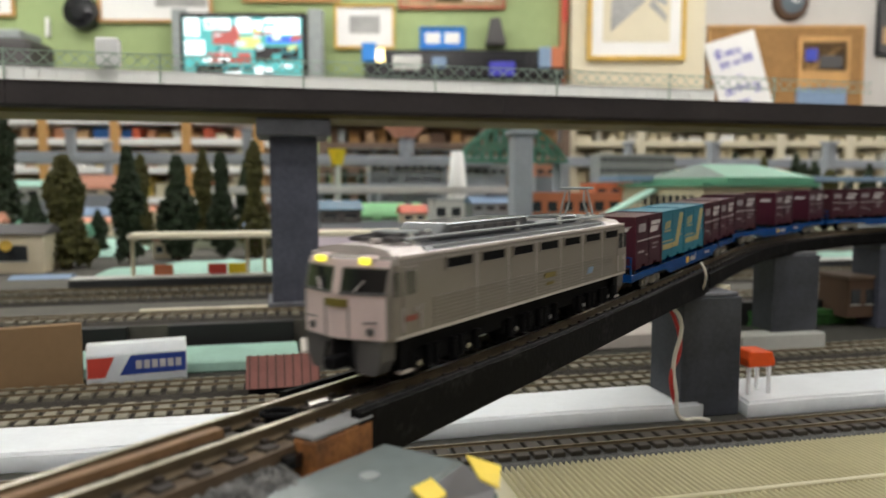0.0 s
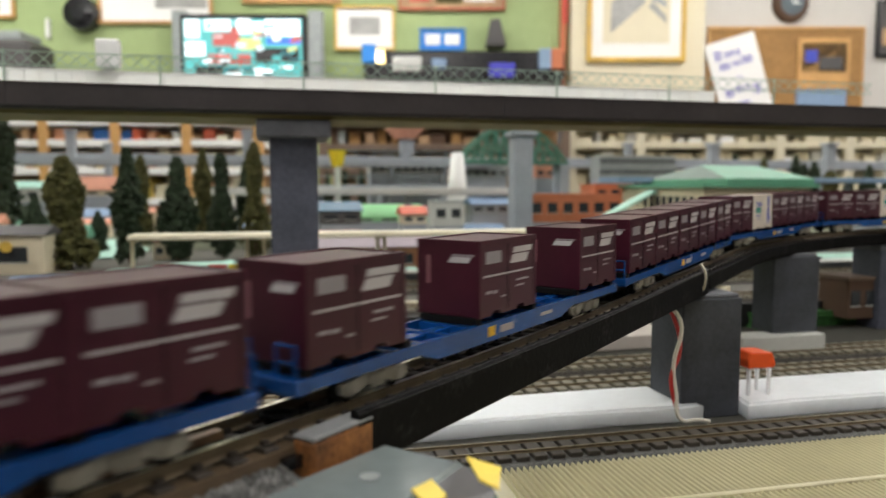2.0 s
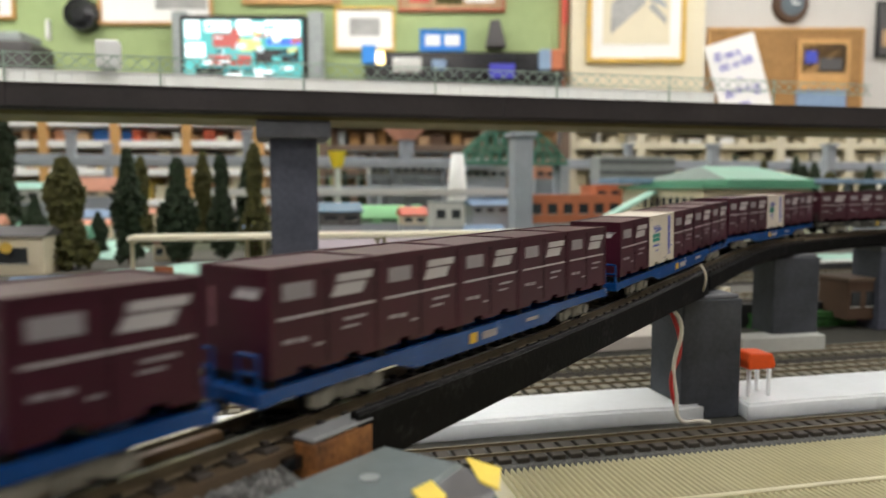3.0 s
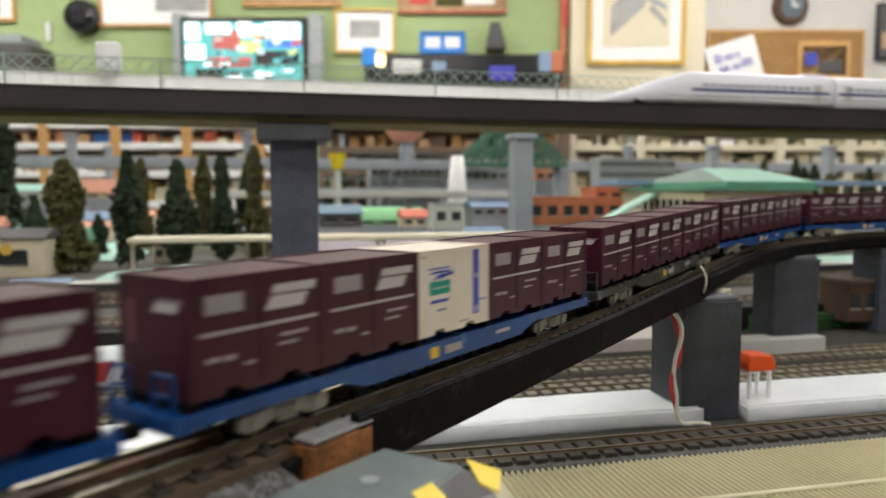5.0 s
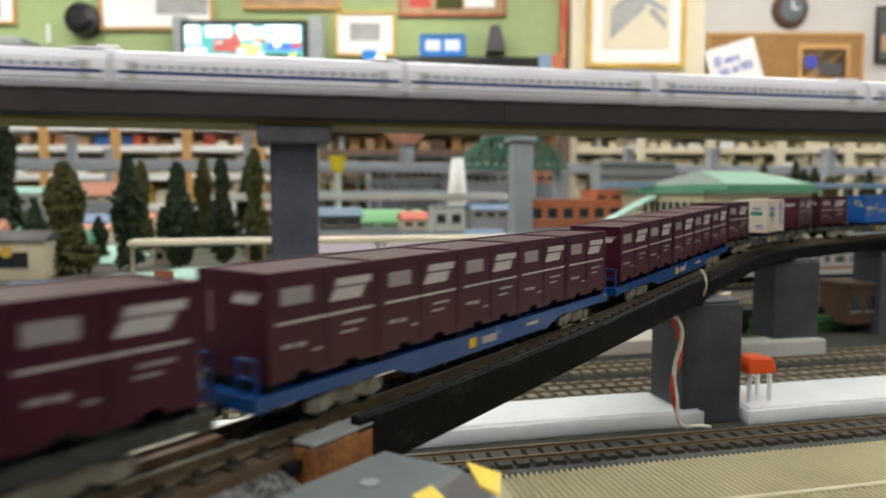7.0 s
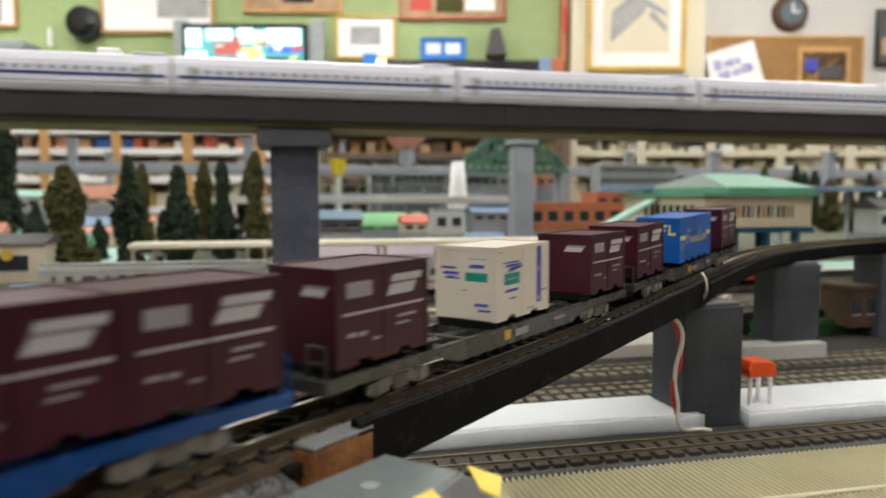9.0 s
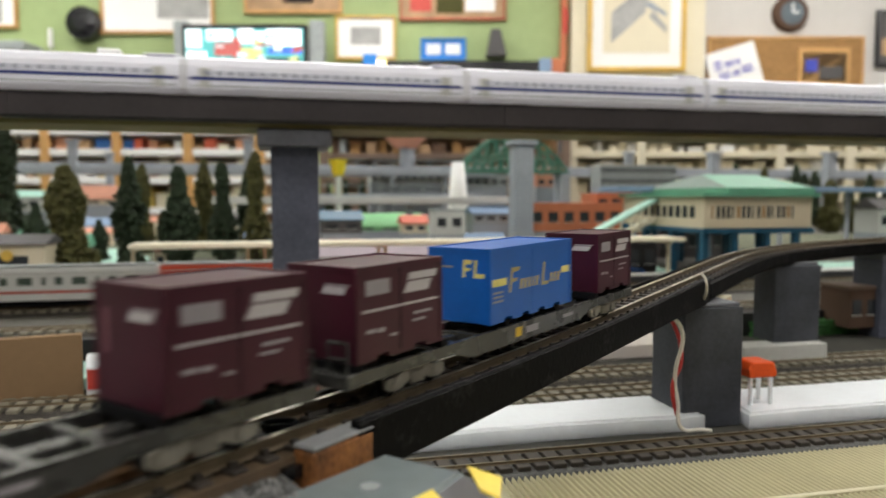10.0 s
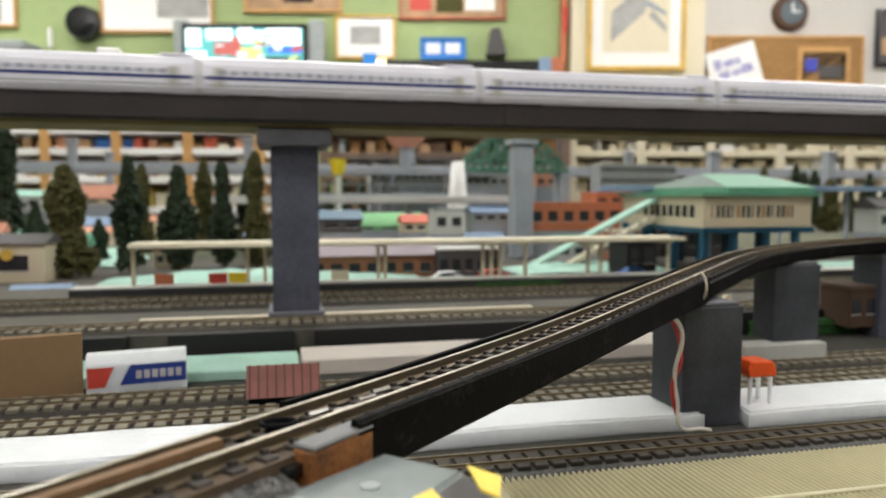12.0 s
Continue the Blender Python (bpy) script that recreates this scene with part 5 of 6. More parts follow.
# ---- express train ----
def express_car(nose):
    c = thing("express_car", pose(0, 0, 0), "white bullet-train nose car with a navy stripe" if nose else "white bullet-train car with a navy stripe", "train car", "express train")
    w = 11.2
    sec = [(-w + 1.2, 1.0), (w - 1.2, 1.0), (w, 4.5), (w, 12), (w - 0.9, 17.5), (w - 3.6, 21.6), (w - 7, 23.2), (-w + 7, 23.2), (-w + 3.6, 21.6), (-w + 0.9, 17.5), (-w, 12), (-w, 4.5)]
    bm = bmesh.new()
    x0, x1 = (-90.0, 82.6) if nose else (-82.6, 82.6)
    xs = [x0 + (x1 - x0) * i / 40 for i in range(41)] if nose else [x0, x0 + 2, x1 - 2, x1]
    rings = []
    for x in xs:
        k, g = 1.0, 1.0
        if nose:
            u = min(1.0, (x - x0) / 66.0)
            k = 0.10 + 0.90 * (0.62 * u**0.72 + 0.38 * (3 * u * u - 2 * u**3)) if u < 1 else 1.0
            g = 0.25 + 0.75 * math.sin(min(1.0, u * 1.5) * math.pi / 2)
        rings.append([bm.verts.new((x, p * g, 1.0 + (q - 1.0) * k)) for p, q in sec])
    n = len(sec)
    fs = [bm.faces.new(rings[0]), bm.faces.new(rings[-1][::-1])]
    for a, b in zip(rings, rings[1:]):
        for i in range(n):
            fs.append(bm.faces.new((a[i], b[i], b[(i + 1) % n], a[(i + 1) % n])))
    bmesh.ops.recalc_face_normals(bm, faces=fs)
    part("body", bm, "shinkansen", c, smooth=nose)
    sx = -28 if nose else -80
    part("stripe", boxes((sx, 80, -w - 0.12, -w + 0.3, 9.2, 11.0)), "stripe", c, "navy blue stripe")
    part("skirt_line", boxes((sx - 20 if nose else sx, 80, -w - 0.10, -w + 0.4, 5.6, 6.3)), "grey_steel", c)
    x = sx + 10
    me = mesh_of("cabin_window", boxes((-1.7, 1.7, -w - 0.14, -w + 0.4, 12.0, 14.6), bevel=0.1), "express_glass")
    while x < 66:
        piece("cabin_window", me, c, mpose(x, 0, 0))
        x += 6.1
    for x in ((70,) if nose else (-72, 70)):
        part("door", boxes((x - 3, x + 3, -w - 0.1, -w + 0.4, 4.8, 16), bevel=0.1), "pale", c)
    part("gangway", boxes((82.6, 84.6, -9, 9, 3, 21), bevel=0.4), "pale", c)
    part("roof_fairing", boxes((62, 80, -6, 6, 23.0, 24.4), bevel=0.6), "shinkansen", c)
    for x in (-55, 55):
        part("bogie", boxes((x - 14, x + 14, -9, 9, -0.3, 3.6), bevel=0.4), "dark", c)
    if nose:
        b = bmesh.new()
        prism(b, [(-44, 17.0), (-33, 20.3), (-30, 21.2), (-34, 16.6)], -5.5, 5.5)
        part("windscreen", b, "glass", c)
    return c


M["express_glass"] = mat("grey_blue_glazing", (0.30, 0.33, 0.42), 0.3)
EXPRESS = []
head = express_car(True)
EXPRESS.append((head, 155 - 83.6))
carriage = express_car(False)
EXPRESS.append((carriage, 155 + 83.6))
for i in range(2, 16):
    EXPRESS.append((copy_thing(carriage, Matrix()), 155 - 83.6 + 167.2 * i))


# ---- local train ----
def local_car(paint, long, label, stripe):
    c = thing("local_car", pose(0, 0, 0), label, "train car", "local train")
    h, w = long / 2 - 1.2, 9.4
    bm = bmesh.new()
    prism(bm, [(-w, 4.5), (w, 4.5), (w, 22), (w - 1.6, 25), (w - 4, 26), (-w + 4, 26), (-w + 1.6, 25), (-w, 22)], -h, h, "x")
    part("body", bm, paint, c)
    part("roof", boxes((-h + 0.5, h - 0.5, -6.5, 6.5, 25.8, 27.0), bevel=0.5), "grey_steel", c)
    if stripe:
        part("stripe", boxes((-h, h - 14, -w - 0.1, -w + 0.2, 9.2, 10.8)), "red", c, "red waistline stripe")
    x = -h + 8
    k = 0
    while x < h - 8:
        wid = (2.4, 4.8, 9.0)[k % 3] if stripe else 6.6
        part("window", boxes((x, x + wid, -w - 0.12, -w + 0.3, 14.4, 19.6), bevel=0.2), "local_glass", c)
        x += wid + (5.4 if stripe else 3.2)
        k += 1
    part("gutter", boxes((-h, h, -w - 0.2, -w + 0.2, 22.0, 22.6)), "pale", c)
    part("underframe", boxes((-h + 6, h - 6, -7, 7, 0.6, 4.6)), "dark", c)
    for x in (-long / 2 + 22, long / 2 - 22):
        part("bogie", boxes((x - 9, x + 9, -7.6, 7.6, 0.1, 3.8), bevel=0.4), "dark", c)
    return c


M["local_glass"] = mat("green_tinted_glazing", (0.10, 0.14, 0.12), 0.15)
wa = local_car("commuter", 145, "pale railcar with a red waist stripe", True)
oa = local_car("vermilion", 136, "vermilion railcar with pale windows", False)
LOCAL = [(wa, -106.5), (copy_thing(wa, Matrix()), -251.5), (oa, 34.0), (copy_thing(oa, Matrix()), 170.0)]


# ---- platform, canopy and station ----
pf = thing("station_platform", mpose(0, 0, 0), "long grey platform with a white edge", "platform")
part("slab", boxes((-148.6, 560, 573, 594, 14.5, 22.0), bevel=0.4), "box_dark", pf)
part("paving", boxes((-148.6, 560, 573.5, 593.5, 22.02, 23.0), bevel=0.2), "pale", pf)
cp = thing("platform_canopy", mpose(0, 0, 0), "long cream platform canopy on cream posts", "canopy")
bm = bmesh.new()
prism(bm, [(579, 52.2), (583, 51.0), (612, 51.0), (616, 52.2), (614, 55.0), (581, 55.0)], -108.9, 356.4, "x")
part("roof", bm, "cream", cp)
for x in (-106.8, -22.0, -9.0, 81.5, 87.2, 171.0, 178.6, 186.1, 209.0, 266.7, 279.0, 345.0):
    part("post", boxes((x - 1.4, x + 1.4, 588, 591, 23.0, 51), bevel=0.2), "cream", cp)
    part("bracket", boxes((x - 0.8, x + 0.8, 584, 612, 48.6, 51), bevel=0.2), "cream", cp)
for x, m in ((-60, "orange_wall"), (-20, "red"), (75, "cream"), (-5, "yellow")):
    ob = part("platform_sign", boxes((-7, 7, -0.8, 0.8, 0, 8), bevel=0.2), m, None, "", False, mpose(x - 25, 590, 23.0))
    tagged(ob, "small coloured sign board on the platform", "sign", "platform signs")


def building(x, y, z, w, d, h, wall, roof, label, roofh=6.0, flat=False, cols=5, rows=1, rot=0, glass="dark_win", over=2.5):
    b = thing("building", mpose(x, y, z, 0, 0, rot), label, "building", "model buildings")
    part("wall", boxes((-w / 2, w / 2, 0, d, 0, h), bevel=0.3), wall, b)
    if z > 15:
        part("plinth", boxes((-w / 2 + 0.5, w / 2 - 0.5, 0.5, d - 0.5, 14.5 - z, 0)), "grey_pale", b)
    if flat:
        part("roof", boxes((-w / 2 - 1, w / 2 + 1, -1, d + 1, h, h + 2.2), bevel=0.3), roof, b)
    else:
        bm = bmesh.new()
        prism(bm, [(-over, h), (d + over, h), (d + over, h + 1), (d / 2, h + roofh), (-over, h + 1)], -w / 2 - over, w / 2 + over, "x")
        part("roof", bm, roof, b)
    for r in range(rows):
        for i in range(cols):
            cx = -w / 2 + w * (i + 0.5) / cols
            cz = h * (r + 0.35) / rows
            wn = part("window", boxes((cx - w / cols * 0.3, cx + w / cols * 0.3, -0.35, 0.3, cz, cz + h / rows * 0.38), bevel=0.1), glass, b)
            part("frame", boxes((cx - w / cols * 0.34, cx + w / cols * 0.34, -0.6, 0.2, cz - 0.8, cz - 0.1)), "pale", wn)
    return b


M["dark_win"] = mat("dark_model_window", (0.03, 0.035, 0.04), 0.2)
M["roof_grey_green"] = mat("grey_green_slope", (0.16, 0.22, 0.19), 0.6, scale=40)
M["lilac"] = mat("lilac_roof", (0.42, 0.36, 0.40), 0.7, scale=30, var=0.1)
M["salmon"] = mat("salmon_roof", (0.62, 0.28, 0.18), 0.7, scale=30, var=0.15)
M["scrub"] = mat("scrub_flock", (0.085, 0.095, 0.055), 0.95, scale=90, var=0.5, bump=0.5)
M["light_green"] = mat("light_green_board", (0.28, 0.62, 0.30), 0.8, scale=20, var=0.12)


def over_track_station():
    st = thing("overhead_station", mpose(403.0, 625.0, 60.5, 0, 0, 0), "cream over-track station with green hipped roof on blue stilts", "station")
    W, Dp, Hh = 121, 168, 31
    part("wall", boxes((0, W, 0, Dp, 0, Hh), bevel=0.4), "wall_cream", st)
    part("floor_beam", boxes((-2, W + 2, -2, Dp + 2, -5, -0.1), bevel=0.3), "blue_steel", st)
    for x in (3, 36, 72, 106):
        for y in (4, 60, 118, 160):
            part("stilt", boxes((x - 3, x + 3, y - 3, y + 3, 14.5 - 60.5, -5)), "blue_steel", st)
    bm = bmesh.new()
    prism(bm, [(-5, Hh), (W + 5, Hh), (W + 5, Hh + 3.4), (-5, Hh + 3.4)], -6, Dp + 2)
    part("eave", bm, "roof_green", st)
    bm = bmesh.new()
    base = [bm.verts.new(p) for p in ((26, 2, Hh + 3.4), (W + 5, 2, Hh + 3.4), (W + 5, Dp + 4, Hh + 3.4), (26, Dp + 4, Hh + 3.4))]
    up = [bm.verts.new(p) for p in ((26, 2, Hh + 9), (W + 5, 2, Hh + 9), (W + 5, Dp + 4, Hh + 9), (26, Dp + 4, Hh + 9))]
    ra, rb_ = bm.verts.new((40, 70, Hh + 24)), bm.verts.new((W - 14, 70, Hh + 24))
    fs = [bm.faces.new(q) for q in ((up[0], up[1], rb_, ra), (up[2], up[3], ra, rb_), (up[1], up[2], rb_), (up[3], up[0], ra))]
    for i in range(4):
        fs.append(bm.faces.new((base[i], base[(i + 1) % 4], up[(i + 1) % 4], up[i])))
    fs.append(bm.faces.new(base[::-1]))
    bmesh.ops.recalc_face_normals(bm, faces=fs)
    # the west hip takes a greyer, darker green than the other slopes
    for fc in fs:
        fc.material_index = 1 if fc.normal.x < -0.2 and fc.normal.z > 0.2 else 0
    part("roof", bm, ("roof_green", "roof_grey_green"), st)
    for i in range(17):
        part("window", boxes((8 + i * 5.6, 8 + i * 5.6 + (3.6 if i % 4 else 2), -0.3, 0.4, 10, 22), bevel=0.1), "dark_win" if i % 5 else "cork", st)
    for i in range(9):
        part("window", boxes((-0.3, 0.4, 16 + i * 13.2, 16 + i * 13.2 + 9.0, 10, 22), bevel=0.1), "dark_win", st)
    for k in range(6):
        part("siding", boxes((-0.15, W, -0.15, 0.3, 1 + k * 1.5, 1.4 + k * 1.5)), "wall_cream", st)
    # covered stair down to the platform
    bm = bmesh.new()
    prism(bm, [(-2, 26), (-2, 29), (-140, -40), (-140, -43)], 84, 104)
    part("stair_roof", bm, "mint", st, "mint green stair roof")
    bm = bmesh.new()
    prism(bm, [(-2, 6), (-2, 10), (-100, -40), (-100, -44)], 86, 102)
    part("stair_flight", bm, "cream", st)
    for k in range(7):
        x = -10 - k * 11
        part("stair_post", boxes((x - 0.8, x + 0.8, 86, 88, 8 + x * 0.49, 26 + x * 0.49)), "cream", st)


over_track_station()
building(342.0, 632.0, 14.5, 30, 40, 36, "black", "roof_dark", "black booth under the station", flat=True, cols=2)
building(412.0, 810.0, 14.5, 60, 30, 34, "salmon", "wall_cream", "salmon house beyond the station stilts", flat=True, cols=4)
building(520.0, 830.0, 14.5, 90, 30, 40, "roof_dark", "roof_dark", "dark shed beyond the station stilts", flat=True, cols=5)
building(-235.0, 707.1, 12.7, 68, 40, 36, "wall_cream", "roof_dark", "cream house with a dark pitched roof", 9, cols=1, rot=-6)
ob = part("house_sign", rod(bmesh.new(), (0, -1, 0), (0, 0, 0), 5, 14), "gold", None, "", False, mpose(-230.4, 701.8, 39.6))
tagged(ob, "round orange mark on the cream house", "sign")
building(-192.1, 655.7, 8.2, 42, 22, 5, "pale", "roof_blue", "low shed with a blue-grey roof", 4, cols=4)
building(89.2, 683.5, 10.4, 120, 30, 24, "brick", "lilac", "brown brick station house with lilac roof", 14, cols=7)
building(181.1, 672.5, 9.3, 62, 34, 30, "roof_dark", "pale", "dark glazed shop front with pale roof", flat=True, cols=5)
building(376.1, 867.0, 48.0, 128, 60, 34, "orange_wall", "orange_wall", "orange brick flat-roofed block", flat=True, cols=6)
building(453.6, 912.6, 73.0, 60, 50, 22, "orange_wall", "orange_wall", "upper orange brick block", flat=True, cols=3)
building(186.5, 777.1, 49.5, 34, 30, 26, "pale", "grey_steel", "pale grey concrete block house", flat=True, cols=2)
building(153.2, 990.2, 44.8, 100, 80, 6, "light_green", "light_green", "light green low hall roof", 18, cols=3)
building(79.6, 904.4, 46.5, 50, 40, 16, "roof_dark", "blue_steel", "small house with a blue roof", 12, cols=2)
building(165.0, 864.2, 47.5, 30, 30, 12, "wall_cream", "red_box", "small house with a red roof", 10, cols=2)
building(298.0, 957.5, 54.9, 70, 40, 14, "grey_steel", "roof_blue", "grey workshop with a blue roof", 10, cols=4)
building(-319.6, 1410.5, 77.8, 90, 60, 10, "wall_cream", "salmon", "house with a salmon roof", 26, cols=3)
building(-391.1, 1323.5, 69.4, 70, 60, 22, "pale", "mint", "pale house with a mint roof", 12, cols=3)
building(265.7, 1484.4, 122.7, 150, 60, 34, "pale", "roof_dark", "long grey depot with dark bands", flat=True, cols=9, rows=2)
building(411.2, 1398.6, 112.6, 90, 50, 38, "grey_steel", "pale", "grey office block with pale roof", flat=True, cols=5, rows=2)
building(519.6, 1322.1, 111.8, 60, 50, 36, "salmon", "pale", "salmon coloured block with pale roof", flat=True, cols=3, rows=2)
building(733.7, 1375.7, 113.4, 170, 50, 44, "grey_steel", "pale", "long grey depot with many windows", flat=True, cols=18, rows=2)
building(754.5, 748.7, 46.5, 60, 40, 30, "pale", "roof_dark", "pale house by the curve", 14, cols=3)
building(385.0, 389.2, 6.5, 56, 26, 25, "trunk", "panel", "dark brown hut with a flat roof", flat=True, cols=5)
bm = bmesh.new()
rod(bm, (0, 0, 14.5 - 104.0), (0, 0, 46), 24, 14, 10)
ob = part("cooling_tower", bm, "paper", None, "", True, mpose(294.6, 1167.7, 104.0))
tagged(ob, "white tapered tower model", "tower")

# the rest of the model town, in two loose rows
rnd = random.Random(21)
TOWN = (("wall_cream", "roof_dark", "cream house with a dark roof"), ("pale", "roof_blue", "pale house with a blue roof"), ("wall_cream", "salmon", "cream house with a salmon roof"),
        ("grey_steel", "roof_dark", "grey house with a dark roof"), ("wall_cream", "shed_roof", "cream house with a red-brown roof"), ("pale", "roof_green", "pale house with a green roof"))
for row, (yy, x0, x1) in enumerate(((830, -230, 330), (1130, -420, 520), (1250, -300, 700))):
    x = x0
    while x < x1:
        w = rnd.uniform(30, 58)
        wall, roof, label = TOWN[rnd.randrange(6)]
        building(x + w / 2, yy + rnd.uniform(-20, 20), 14.5, w, rnd.uniform(24, 38), rnd.uniform(14, 26) + 8 * row, wall, roof, label, rnd.uniform(7, 14), rnd.random() < 0.3, cols=3, rows=1 + row // 2)
        x += w + rnd.uniform(14, 70)


def model_car(x, y, paint, label):
    c = thing("model_car", mpose(x, y, 14.5), label, "car", "model cars")
    bm = bmesh.new()
    prism(bm, [(-14, 1.5), (14, 1.5), (14, 5), (9, 5.6), (6, 9), (-7, 9), (-11, 5.6), (-14, 5)], -5.5, 5.5)
    part("body", bm, paint, c)
    part("window", boxes((-6.4, 5.4, -5.6, 5.6, 5.9, 8.3), bevel=0.3), "dark_win", c)
    for wx in (-8.5, 8.5):
        for wy in (-5.2, 5.2):
            part("wheel", rod(bmesh.new(), (wx, wy - 0.7, 2.0), (wx, wy + 0.7, 2.0), 2.0, 10), "dark", c)


for x, y, m, label in ((150, 632, "white", "small white model car parked"), (196, 640, "red", "small red model car parked"), (330, 625, "blue_box", "small blue model car parked"), (420, 610, "white", "white model car by the curve"),
                       (470, 612, "paper", "pale model car by the curve"), (520, 616, "grey_steel", "grey model car by the curve")):
    model_car(x, y, m, label)

# grey pier and beams of further lines
for x, y, d, w, h in ((922, 356, 900, 12.5, 100), (1262, 300, 1900, 13, 150), (1467, 300, 1900, 13, 150), (1112, 300, 1900, 10, 150), (727, 300, 1700, 9, 150), (440, 330, 1500, 9, 150), (130, 330, 1500, 9, 150), (195, 330, 1900, 9, 150)):
    pz = {922: (297.4, 857.0, 85.8), 1262: (1121.0, 1701.5, 164.0), 1467: (1417.5, 1633.0, 164.0), 1112: (904.1, 1751.6, 164.0), 727: (310.7, 1682.2, 156.2), 440: (-54.1, 1557.5, 113.4), 130: (-408.1, 1639.3, 113.4), 195: (-422.9, 2054.7, 119.6)}[x]
    p = thing("far_pier", mpose(pz[0], pz[1], 14.5), "round-edged pale grey pier of a farther line", "bridge pier", "far piers")
    part("column", boxes((-w, w, -w, w, 0, h + 40), bevel=2), "grey_pale", p)
    part("cap", boxes((-w * 1.3, w * 1.3, -w * 1.3, w * 1.3, h + 40, h + 46), bevel=1), "grey_pale", p)
setting("far_viaduct", boxes((-1400, 3000, 1892, 1960, 150, 176), bevel=1), "grey_pale", "pale grey far viaduct beam", "viaduct")
setting("far_viaduct", boxes((-1400, 420, 1373, 1420, 132, 146), bevel=1), "grey_pale", "pale grey elevated line beam", "viaduct")
setting("far_viaduct", boxes((-80, 330, 974, 1010, 82, 92), bevel=1), "pale", "pale elevated road beam", "viaduct")
for x in (-60, 60, 180, 300):
    ob = part("road_pier", boxes((-4, 4, -4, 4, 0, 67.5)), "grey_pale", None, "", False, mpose(x, 992, 14.5))
    tagged(ob, "slim grey road pier", "bridge pier", "road piers")
setting("platform_roof_far", boxes((385, 900, 770, 820, 98, 104), bevel=0.5), "roof_blue", "long pale blue platform roof", "canopy")
for x in (420, 520, 620, 720):
    ob = part("roof_post", boxes((-2, 2, -2, 2, 0, 83.5)), "grey_pale", None, "", False, mpose(x, 795, 14.5))
    tagged(ob, "slim post under the pale roof", "post", "roof posts")



# elevated platform with railings and posts beyond the tall pier
def elevated_platform(x0, x1, y, z, label):
    p = thing("elevated_platform", mpose(0, y, 0), label, "platform", "elevated platforms")
    part("deck", boxes((x0, x1, 0, 46, z - 7, z), bevel=0.6), "grey_pale", p)
    part("rail_bar", boxes((x0, x1, 0, 1.6, z + 13, z + 14.6)), "grey_steel", p)
    n = max(2, int((x1 - x0) / 34))
    for k in range(n + 1):
        x = x0 + (x1 - x0) * k / n
        part("rail_post", boxes((x - 1, x + 1, 0, 2, z, z + 13)), "grey_steel", p)
        if k % 3 == 0:
            part("column", boxes((x - 4, x + 4, 10, 22, 14.5, z - 7), bevel=0.5), "grey_pale", p)
    return p


elevated_platform(60, 350, 1190, 97, "pale grey elevated platform with thin railings")
elevated_platform(120, 560, 1440, 152, "grey elevated platform with a dark rail")
bowl = thing("plant_pot", mpose(262, 1480, 146.5), "salmon coloured bowl on the far line", "bowl")
bm = bmesh.new()
rod(bm, (0, 0, 46), (0, 0, 66), 22, 18, 40)
rod(bm, (0, 0, 66), (0, 0, 84), 42, 18, 38)
part("shell", bm, "salmon", bowl)
part("stem", rod(bmesh.new(), (0, 0, 5.5), (0, 0, 46), 12, 12), "grey_pale", bowl)
yl = thing("signal_lamp", mpose(92, 1100, 36.0), "yellow lamp head on a pale post", "lamp")
part("post", rod(bmesh.new(), (0, 0, 0), (0, 0, 88), 5, 10), "pale", yl)
part("head", rod(bmesh.new(), (0, 0, 88), (0, 0, 112), 8, 12, 14), "yellow", yl)


# green arch bridge
def arch_bridge():
    b = thing("arch_bridge", mpose(413.7, 1245.7, 140.7), "dark green steel arch bridge", "bridge")
    for y in (-18, 18):
        bm = bmesh.new()
        pts = [Vector((-98 + 196 * i / 24, y, 62 * (1 - ((i - 12) / 12) ** 2))) for i in range(25)]
        sweep(bm, [(p.x, p.y, p.z, math.pi / 2) for p in pts], [(-3, -3), (3, -3), (3, 3), (-3, 3)])
        part("arch", bm, "truss_green", b)
        for i in range(2, 23):
            part("hanger", rod(bmesh.new(), pts[i], (pts[i].x + (14 if i % 2 else -14), y, 0), 2.2, 5), "truss_green", b)
    for i in range(4, 21, 2):
        part("cross_tie", rod(bmesh.new(), (pts[i].x, -18, pts[i].z), (pts[i].x, 18, pts[i].z), 1.6, 5), "truss_green", b)
    part("deck", boxes((-102, 102, -20, 20, -6, 0)), "truss_green", b)
    for x in (-96, 96):
        part("abutment", boxes((x - 8, x + 8, -20, 20, 14.5 - 140.7, -6)), "grey_pale", b)


arch_bridge()


